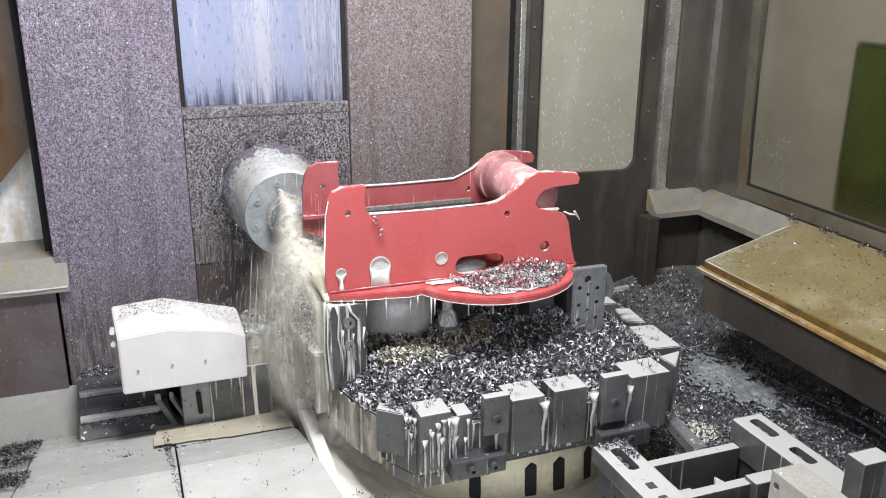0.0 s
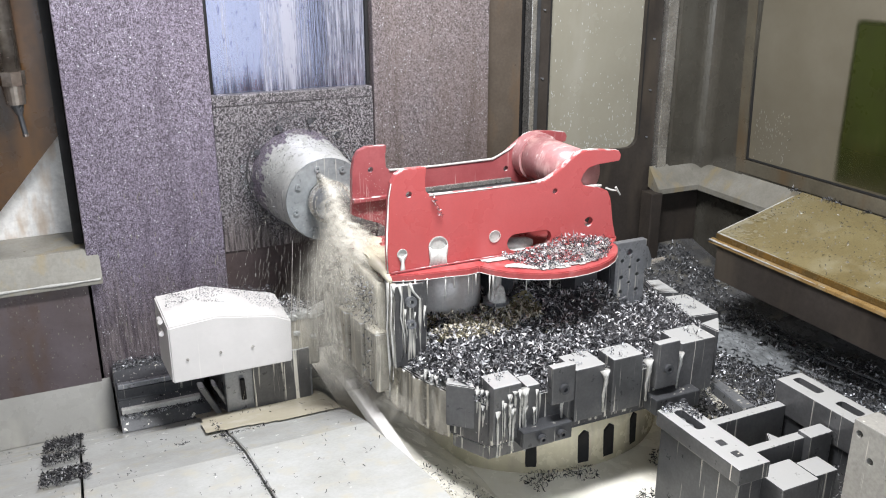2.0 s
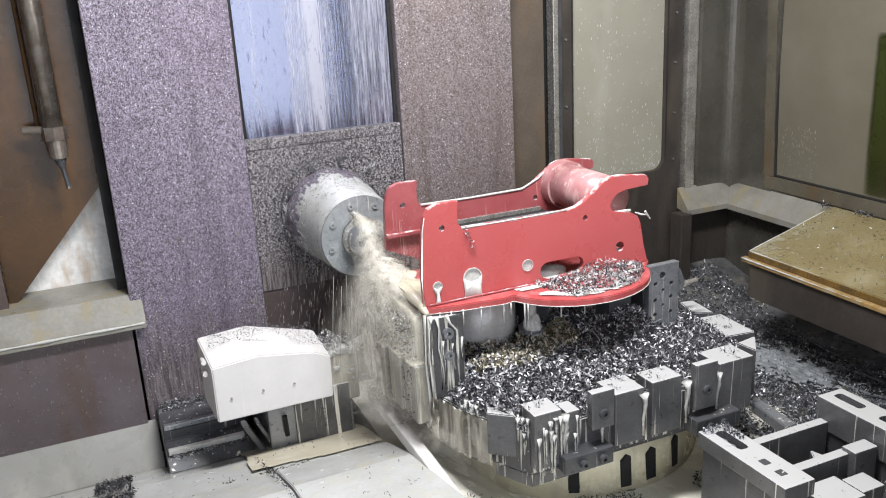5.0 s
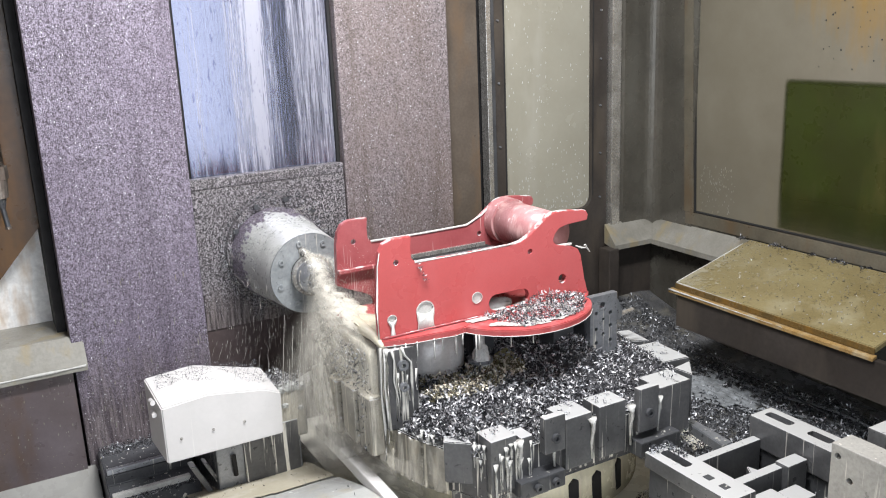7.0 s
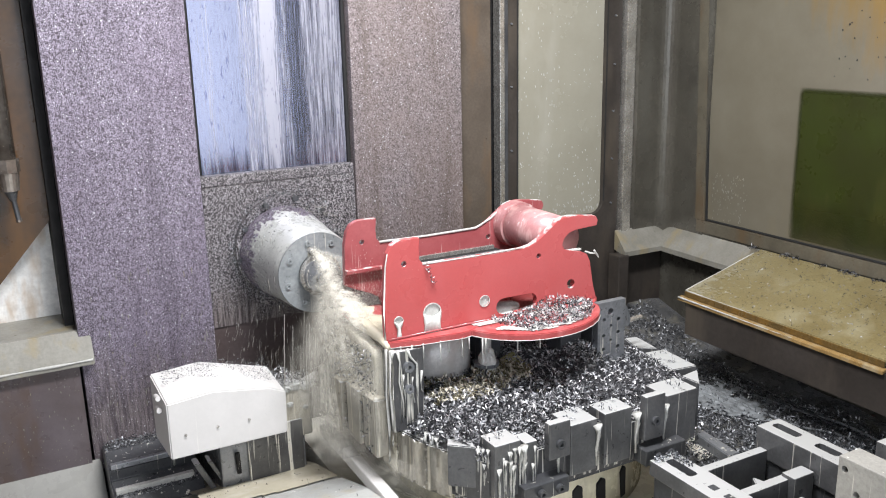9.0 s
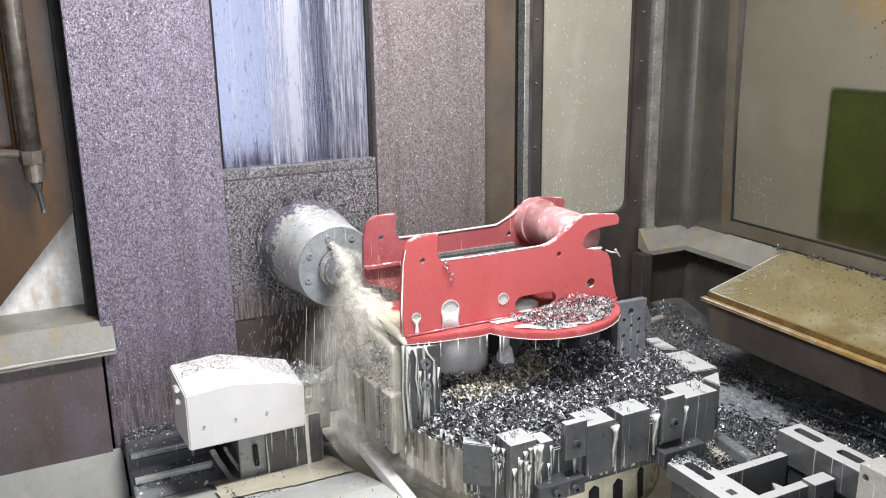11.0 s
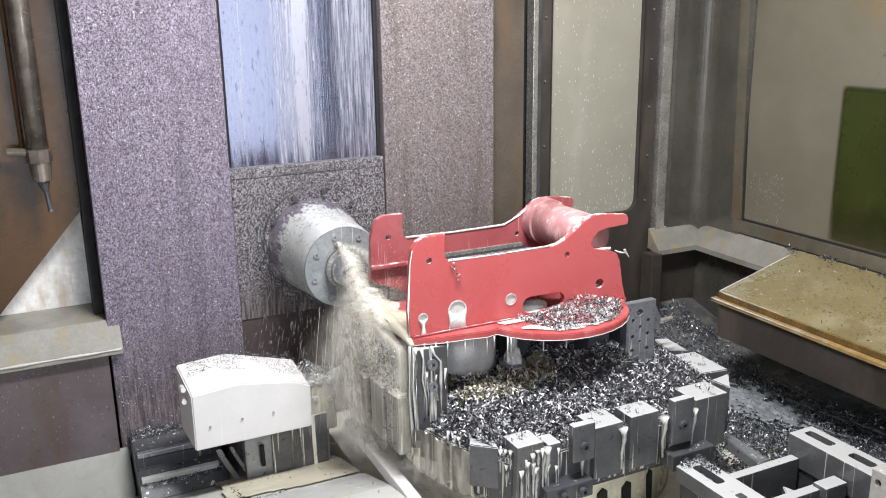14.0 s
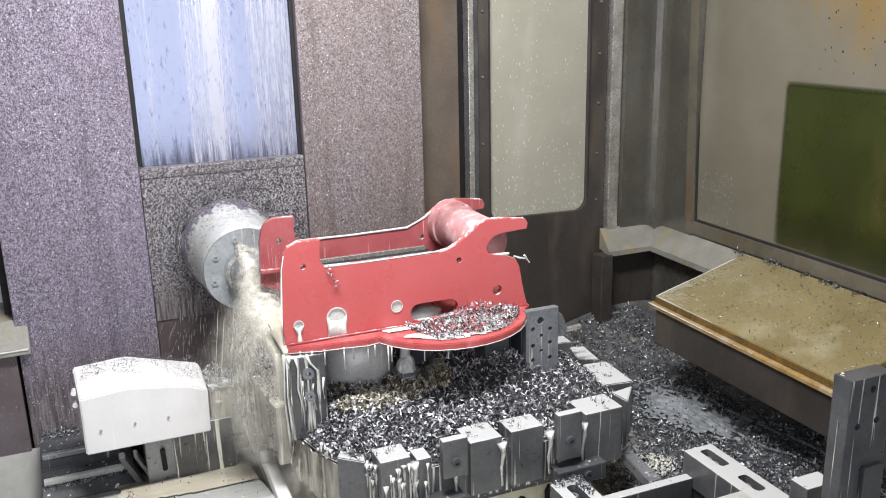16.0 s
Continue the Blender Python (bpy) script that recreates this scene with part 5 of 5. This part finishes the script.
curls("bed_chips", scatter(17000, 1.06, 1.72, 0.7, 2.31, bed_z, lambda x, y: (x > 1.1 or y > 1.3) and (not in_foam(x, y) or rng.uniform() < 0.6), 0.01), 0.0085, CHIPS_DARK, "dark wet steel chips in the conveyor bed")


def on_disc(x, y):
    return (x - 0.70) ** 2 / 0.17 ** 2 + (y - 1.60) ** 2 / 0.15 ** 2 < 1 and y < 1.575 and x > 0.59 + 1.2 * (1.575 - y) * 0.3


curls("plate_chips", scatter(2000, 0.56, 0.88, 1.46, 1.575, lambda x, y: 1.072 + 0.03 * max(0, 1 - abs(x - 0.76) / 0.13) * min(1, (y - 1.45) / 0.1) * rng.uniform(), on_disc, 0.006), 0.006, CHIPS, "steel chips lying on the red base plate")
curls("hood_chips", scatter(950, -0.07, 0.195, 1.925, 2.028, lambda x, y: 0.9 + 0.03 * (y - 1.895) / 0.135 - 0.18 * max(0, x - 0.05) + 0.005, lambda x, y: noise.noise((x * 14, y * 14, 5)) > -0.1 - 0.8 * x and y > 1.96 - 0.2 * max(0, x), 0.002), 0.003, CHIPS_DARK, "fine chips on the white cover")
curls("deck_chips", scatter(800, 1.47, 1.78, 1.2, 1.85, lambda x, y: 0.9225 + 0.267 * (x - 1.464), None, 0.001), 0.0042, CHIPS_DARK, "scattered chips on the ochre deck")
curls("cover_chips", scatter(1200, -0.37, -0.285, 1.86, 2.10, lambda x, y: cover_z(y) + 0.004, lambda x, y: not (1.93 < y < 1.955) and x < -0.29 + 0.06 * math.sin(40 * y) * 0.3, 0.012), 0.006, CHIPS_BLACK, "clump of dark chips on the way cover")
curls("cover_chips", scatter(900, -0.37, -0.275, 1.68, 1.80, lambda x, y: cover_z(y) + 0.004, None, 0.012), 0.006, CHIPS_BLACK, "clump of dark chips on the way cover")
curls("seam_chips", scatter(120, -0.1, 0.11, 1.765, 1.795, lambda x, y: cover_z(y) + 0.009, lambda x, y: noise.noise((x * 12, 0, 0)) > -0.25, 0.003), 0.004, CHIPS_BLACK, "thin row of chips along the cover seam")
curls("seam_chips", scatter(260, -0.004, 0.028, 1.35, 1.93, lambda x, y: cover_z(y) + 0.008, lambda x, y: abs(x - 0.012 - 0.008 * math.sin(6 * y)) < 0.006, 0.003), 0.004, CHIPS_BLACK, "thin row of chips along the plate seam")
curls("notch_chips", [(0.432 + 0.02 * k / 30 + rng.uniform(-0.004, 0.004), 1.5735 - 0.003 * rng.uniform(), 1.229 - 0.045 * k / 30 + rng.uniform(-0.006, 0.006)) for k in range(34)], 0.0045, CHIPS, "string of chips hanging from the bracket notch")
curls("stray_chips", scatter(520, -1.0, 0.28, 1.3, 2.1, lambda x, y: cover_z(y) + 0.009, lambda x, y: noise.noise((x * 5, y * 5, 2)) > -0.1, 0.002), 0.004, CHIPS_BLACK, "stray chips on the way cover")
curls("slope_chips", scatter(420, 0.33, 0.54, 1.0, 1.5, lambda x, y: 0.714 - 0.6 * (x - 0.318), lambda x, y: noise.noise((x * 9, y * 9, 6)) > 0.0, 0.003), 0.005, CHIPS_BLACK, "chips on the trough slope")
curls("trough_chips", scatter(1700, 0.5, 1.05, 1.15, 1.5, lambda x, y: 0.604, lambda x, y: noise.noise((x * 8, y * 8, 0.0)) > 0.05 and y < 1.44, 0.006), 0.006, CHIPS_BLACK, "clumps of chips in the coolant trough")
curls("casting_chips", scatter(2600, -0.19, 0.01, 2.04, 2.24, lambda x, y: 0.612 + (0.045 if y > 2.12 else 0.0) + (0.02 if y > 2.18 else 0.0), None, 0.006), 0.005, CHIPS_DARK, "chips on the dark casting")
for x0, x1, y0, y1, z in ((0.446, 0.507, 1.325, 1.378, 0.912), (0.632, 0.702, 1.325, 1.39, 0.91), (0.722, 0.796, 1.325, 1.378, 0.914), (0.895, 0.986, 1.325, 1.392, 0.915), (1.03, 1.08, 1.44, 1.53, 0.913)):
    curls("block_chips", scatter(26, x0, x1, y0, y1, lambda x, y: z, lambda x, y: noise.noise((x * 30, y * 30, 7)) + 6 * (y - (y0 + y1) / 2) > 0.0, 0.003), 0.006, CHIPS_DARK, "few chips on a foam-topped block")
curls("bar_chips", scatter(170, 0.748, 0.81, 1.14, 1.202, lambda x, y: 0.855, lambda x, y: x > 0.79 or y > 1.185, 0.003), 0.006, CHIPS_DARK, "chips on the slotted bar")
curls("bar_chips", scatter(150, 1.068, 1.13, 0.94, 1.21, lambda x, y: 0.822 if abs(x - 1.102) < 0.007 else 0.847, lambda x, y: abs(x - 1.102) < 0.007, 0.003), 0.005, CHIPS_DARK, "chips in the bar slots")
curls("frame_chips", scatter(1400, 0.83, 1.25, 0.75, 1.05, lambda x, y: 0.7 + 0.05 * noise.noise((x * 6, y * 6, 3)), None, 0.01), 0.007, CHIPS, "chips lying between the frame bars")


# ---- coolant in flight and on the fixture flank ----
flank = thing("flank_block", (0.34, 1.73, 0.868), "steel flank block coated with cream coolant, beside the pallet", "support", "workpiece supports")


def coated(x0, x1, y0, y1, z0, z1):
    """A block whose edges are lost under a coat of coolant and fines."""
    bm = box(x0, x1, y0, y1, z0, z1)
    bmesh.ops.subdivide_edges(bm, edges=bm.edges[:], cuts=11, use_grid_fill=True)
    for v in bm.verts:
        v.co += noise.noise_vector(v.co * 24) * 0.005 + noise.noise_vector(v.co * 80) * 0.002
    return bm


part("body", coated(0.32, 0.345, 1.602, 1.9, 0.84, 1.045), CREAM_COAT, flank, "", True)
for y0, y1, z0, z1, x0 in ((1.585, 1.655, 0.80, 0.935, 0.306), (1.665, 1.735, 0.80, 0.93, 0.300), (1.765, 1.835, 0.785, 0.915, 0.298), (1.85, 1.93, 0.78, 0.9, 0.302)):
    part("step", box(x0, 0.336, y0, y1, z0, z1, 0.004), STEEL_CREAM, flank, "clamp step coated with cream coolant")
    part("pad", coated_lump((x0 + 0.336) / 2, (y0 + y1) / 2, z1 + 0.001, 0.02, 0.036, 0.006), CREAM_COAT, flank, "cream coolant lying on the step", True)
# flat dark panels stand in for the shaded recesses between the steps
for y0, y1, z0, z1 in ((1.737, 1.763, 0.79, 0.86), (1.838, 1.849, 0.775, 0.84)):
    part("recess", box(0.310, 0.319, y0, y1, z0, z1, 0.002), STEEL_DARK, flank, "dark panel for the shaded recess between the steps")
pool = height_sheet(0.328, 0.44, 1.594, 1.83, 22, 44, lambda x, y: 1.0735 + 0.004 * noise.noise((x * 40, y * 30, 0)) + 0.003, lambda x, y: x < 0.40 + 0.03 * noise.noise((y * 22, 1.0, 0)))
part("pool", pool, CREAM, flank, "white coolant spread over the base plate", True)
part("ribbon", tube([(0.37, 1.88, 1.05), (0.355, 1.80, 1.06), (0.342, 1.70, 1.066), (0.336, 1.60, 1.07), (0.332, 1.56, 1.062)], [0.022, 0.02, 0.016, 0.011, 0.005], 10), CREAM, flank, "ribbon of coolant running along the top", True)
for x, y, z0, z1, r in ((0.33, 1.549, 1.06, 0.84, 0.003), (0.326, 1.56, 1.06, 0.80, 0.0035)):
    part("run", tube([(x, y, z0), (x - 0.002, y, z0 * 0.6 + z1 * 0.4), (x + 0.002, y + 0.001, z0 * 0.3 + z1 * 0.7), (x, y + 0.001, z1)], [r, r * 0.8, r, r * 0.6], 8), FOAM, flank, "white run of coolant", True)
curls("flank_chips", [(0.314 - 0.012 * rng.uniform(), 1.60 + 0.29 * rng.uniform(), 0.80 + 0.24 * rng.uniform()) for _ in range(900)], 0.006, CHIPS_DARK, "chips caught on the flank block")
curls("valve_chips", scatter(900, 0.208, 0.31, 1.96, 2.06, lambda x, y: 0.842 + 0.012 * math.sin(60 * x), None, 0.012), 0.006, CHIPS, "chips heaped on the valve block")


def veil(points, widths, bulge, seed):
    """A ribbon of spray through the points, bowed across its width, with its own coordinates across and along."""
    bm = bmesh.new()
    uv = bm.loops.layers.uv.new("UVMap")
    pts = [Vector(p) for p in points]
    n, k = 36, 12
    grid = []
    for i in range(n + 1):
        f = i / n * (len(pts) - 1)
        a = min(int(f), len(pts) - 2)
        w = f - a
        c = pts[a].lerp(pts[a + 1], w)
        half = widths[a] + (widths[a + 1] - widths[a]) * w
        d = pts[a + 1] - pts[a]
        side = Vector((d.z, 0, -d.x)).normalized()
        row = []
        for j in range(k + 1):
            q = 2 * j / k - 1
            p = c + side * (half * q) + Vector((0, bulge * half * (q * q - 1), 0))
            row.append(bm.verts.new(p + noise.noise_vector(p * 14 + Vector((seed, 0, 0))) * (0.1 * half)))
        grid.append(row)
    for i in range(n):
        for j in range(k):
            f = bm.faces.new((grid[i][j], grid[i][j + 1], grid[i + 1][j + 1], grid[i + 1][j]))
            for loop, (a, b) in zip(f.loops, ((i, j), (i, j + 1), (i + 1, j + 1), (i + 1, j))):
                loop[uv].uv = (b / k, a / n)
    return bm


jet = thing("coolant_jet", (0.316, 1.975, 1.19), "milky coolant jet shooting from the spindle nozzle over the tool", "coolant")
JET = [(0.314, 1.957, 1.196), (0.326, 1.91, 1.165), (0.33, 1.85, 1.125), (0.328, 1.78, 1.09), (0.324, 1.7, 1.062), (0.322, 1.6, 1.035)]
jet_parts = [
    part("jet_core", veil(JET, [0.006, 0.03, 0.05, 0.058, 0.06, 0.05], 0.7, 1.0), VEIL, jet, "", True),
    part("jet_core", veil([(x + 0.004, y + 0.035, z - 0.02 * k) for k, (x, y, z) in enumerate(JET)], [0.005, 0.034, 0.06, 0.075, 0.08, 0.07], 0.7, 5.0), VEIL, jet, "", True),
    part("jet_veil", veil([(0.318, 1.95, 1.192), (0.36, 1.91, 1.165), (0.395, 1.87, 1.125), (0.41, 1.84, 1.085)], [0.004, 0.022, 0.034, 0.04], 0.6, 9.0), VEIL_THIN, jet, "", True),
    part("jet_tail", veil([(0.36, 1.84, 1.1), (0.352, 1.77, 1.07), (0.34, 1.7, 1.055), (0.334, 1.62, 1.05), (0.332, 1.57, 1.045)], [0.04, 0.038, 0.03, 0.022, 0.012], 0.4, 13.0), VEIL, jet, "", True),
    part("splash", veil([(0.3, 1.86, 1.1), (0.275, 1.86, 1.02), (0.25, 1.86, 0.93), (0.235, 1.86, 0.84), (0.23, 1.86, 0.76)], [0.03, 0.07, 0.1, 0.115, 0.11], 0.5, 17.0), HAZE, jet, "", True),
]


def strands(n, x0, x1, y0, y1, top, bottom, thick, slant, curve=0.0):
    bm = None
    for _ in range(n):
        x, y = rng.uniform(x0, x1), rng.uniform(y0, y1)
        a, b = rng.uniform(*top), rng.uniform(*bottom)
        r = rng.uniform(*thick)
        pts = [(x - slant * (a - (a + (b - a) * k)) + curve * k * k, y, a + (b - a) * k) for k in (0, 0.35, 0.7, 1)]
        bm = tube(pts, [r * 0.4, r, r * 0.9, r * 0.25], 5, bm)
    return bm


fall = thing("coolant_fall", (0.33, 1.88, 0.7), "curtain of milky coolant falling from the spindle to the trough", "coolant")
fall_parts = []
for k in range(4):
    fall_parts.append(part("strand_sheet", strands(9, 0.235 + 0.014 * k, 0.35 + 0.012 * k, 1.84, 1.95, (0.93, 1.05), (0.72, 0.93), (0.0004, 0.0010), 0.1), SPRAY, fall, "", True))
    fall_parts[-1]["kind"] = "stuff"
for k in range(2):
    fall_parts.append(part("broad_sheet", veil([(0.345 - 0.03 * k, 1.87, 1.06), (0.33 - 0.03 * k, 1.85, 0.97), (0.315 - 0.02 * k, 1.83, 0.86), (0.308, 1.81, 0.76), (0.308, 1.79, 0.7)], [0.05, 0.075, 0.08, 0.075, 0.065], 0.5, 20.0 + k), VEIL_THIN, fall, "", True))
fall_parts.append(part("mist_bank", veil([(0.3, 1.84, 0.84), (0.325, 1.68, 0.81), (0.345, 1.52, 0.79), (0.37, 1.38, 0.78)], [0.05, 0.075, 0.075, 0.06], 0.4, 51.0), HAZE, fall, "", True))
fall_parts.append(part("mist_bank", veil([(0.27, 1.9, 0.86), (0.29, 1.88, 0.78), (0.3, 1.86, 0.72), (0.3, 1.84, 0.66)], [0.05, 0.07, 0.08, 0.07], 0.4, 61.0), HAZE, fall, "", True))
fall_parts.append(part("mist_bank", veil([(0.35, 1.6, 1.07), (0.33, 1.6, 0.98), (0.32, 1.6, 0.9), (0.32, 1.6, 0.82)], [0.05, 0.07, 0.07, 0.06], 0.4, 41.0), HAZE, fall, "", True))
fall_parts.append(part("mist_bank", veil([(0.29, 1.86, 0.84), (0.3, 1.8, 0.77), (0.305, 1.72, 0.75), (0.305, 1.6, 0.755)], [0.06, 0.08, 0.05, 0.03], 0.4, 31.0), HAZE, fall, "", True))


def droplets(name, places, size, label):
    """A cloud of fine drops in one mesh, each a small double pyramid, drawn out downwards."""
    n = len(places)
    corners = np.array([(1, 0, 0), (-0.5, 0.87, 0), (-0.5, -0.87, 0), (0, 0, 2.2), (0, 0, -2.2)])
    v = np.asarray(places)[:, None, :] + corners[None] * (size * rng.uniform(0.5, 1.2, (n, 1, 1)))
    faces = np.array([(0, 1, 3), (1, 2, 3), (2, 0, 3), (1, 0, 4), (2, 1, 4), (0, 2, 4)])
    f = (faces[None] + (np.arange(n) * 5)[:, None, None]).reshape(-1, 3)
    me = bpy.data.meshes.new(name)
    me.from_pydata(v.reshape(-1, 3).tolist(), [], f.tolist())
    me.materials.append(MIST)
    return tagged(new(name, me), label, "coolant", "mist", "stuff")


def along(n, points, spreads):
    """Places scattered round a line of points, each with its own spread."""
    pts, sp = np.array(points), np.array(spreads)
    u = rng.uniform(0, len(pts) - 1.001, n)
    i = u.astype(int)
    w = (u - i)[:, None]
    return pts[i] * (1 - w) + pts[i + 1] * w + rng.normal(size=(n, 3)) * (sp[i] * (1 - w[:, 0]) + sp[i + 1] * w[:, 0])[:, None]


mist_clouds = []
for k in range(3):
    mist_clouds.append(droplets("coolant_mist", along(2600, [(0.316, 1.95, 1.19), (0.33, 1.85, 1.125), (0.328, 1.78, 1.08), (0.324, 1.7, 1.04), (0.322, 1.6, 1.0)], [0.003, 0.013, 0.022, 0.032, 0.04]), 0.0005, "dense mist of coolant drops round the jet"))
    mist_clouds.append(droplets("coolant_mist", along(900, [(0.34, 1.85, 1.02), (0.325, 1.83, 0.94), (0.31, 1.82, 0.86), (0.305, 1.80, 0.77), (0.31, 1.78, 0.72)], [0.035, 0.045, 0.05, 0.045, 0.03]), 0.0005, "thin mist of falling coolant drops under the spindle"))
    mist_clouds.append(droplets("coolant_mist", along(1400, [(0.36, 1.83, 1.09), (0.38, 1.75, 1.10), (0.40, 1.68, 1.12)], [0.035, 0.05, 0.055]), 0.00045, "thin mist of coolant drops drifting over the bracket"))


mist_clouds.append(droplets("coolant_mist", along(1500, [(0.30, 1.84, 0.80), (0.30, 1.80, 0.74), (0.31, 1.74, 0.73), (0.31, 1.62, 0.74)], [0.03, 0.035, 0.03, 0.015]), 0.0006, "mist rising where the coolant lands on the rail"))


def flung(n):
    """Thin threads of coolant thrown off round the turning nose."""
    bm = None
    for _ in range(n):
        a, rr, y = rng.uniform(0, 2 * math.pi), rng.uniform(0.112, 0.15), rng.uniform(2.06, 2.22)
        span, out = rng.uniform(0.04, 0.16), rng.uniform(0.0, 0.014)
        pts = [(SX + (rr + out * q) * math.cos(a - span * q), y, SZ + (rr + out * q) * math.sin(a - span * q)) for q in (0, 0.33, 0.67, 1)]
        bm = tube(pts, [0.0002, 0.0004, 0.0004, 0.0002], 4, bm)
    return bm


for k in range(2):
    fall_parts.append(part("flung_threads", flung(120), SPRAY, fall, "", True))
    fall_parts[-1]["kind"] = "stuff"


def streaks(n, x0, x1):
    """Drops drawn out by their speed, slanting away from the spindle."""
    bm = None
    for _ in range(n):
        x, y, z = rng.uniform(x0, x1), rng.uniform(1.92, 2.2), 0.74 + 0.34 * rng.uniform() ** 1.3
        long, r = rng.uniform(0.008, 0.034), rng.uniform(0.00022, 0.0005)
        lean = 0.55 * (0.3 - x) / 0.3 + rng.uniform(-0.1, 0.1)
        bm = tube([(x, y, z), (x - lean * long * 0.5, y, z - long * 0.5), (x - lean * long, y, z - long)], [r * 0.3, r, r * 0.5], 5, bm)
    return bm


drop_groups = []
for k in range(16):
    wide = k % 4
    bm = streaks(24, 0.02 + 0.05 * wide, 0.29 + 0.025 * wide)
    bm.transform(Matrix.Translation((-0.2, -2.0, -0.9)))
    ob = single("coolant_spray", bm, SPRAY, "spray of falling coolant drops under the spindle", "coolant", "spray", True, "stuff")
    drop_groups.append(ob)


def motions():
    turns = [(0.0, 0)]
    k = 0
    while turns[-1][0] < 16.0:
        k += 1
        turns.append((min(16.0, round(k * 0.2, 2)), k))
    walk(cutter, [(t, pose(SX, 1.98, SZ, 0, 70 * n, 0)) for t, n in turns])
    r = random.Random(3)
    for ob in jet_parts + fall_parts:
        rows = [(round(0.25 * k, 3), pose(r.uniform(-0.003, 0.003), r.uniform(-0.003, 0.003), r.uniform(-0.006, 0.006), 0, r.uniform(-2, 2), 0)) for k in range(65)]
        walk(ob, rows)
    for ob in mist_clouds:
        walk(ob, [(round(0.2 * k, 3), pose(r.uniform(-0.004, 0.004), r.uniform(-0.004, 0.004), r.uniform(-0.012, 0.012))) for k in range(81)])
    for k, ob in enumerate(drop_groups):
        rows, t = [(0.0, pose(0.2, 2.0, 0.9 + 0.05 * (k % 5)))], 0.05 + 0.03 * k
        while t < 15.4:
            rows.append((round(t, 3), pose(0.21, 2.0, 1.0)))
            rows.append((round(t + 0.4, 3), pose(0.19, 2.0, 0.82)))
            t += 0.53
        rows.append((16.0, pose(0.2, 2.0, 0.93 - 0.02 * (k % 6))))
        walk(ob, rows)


motions()
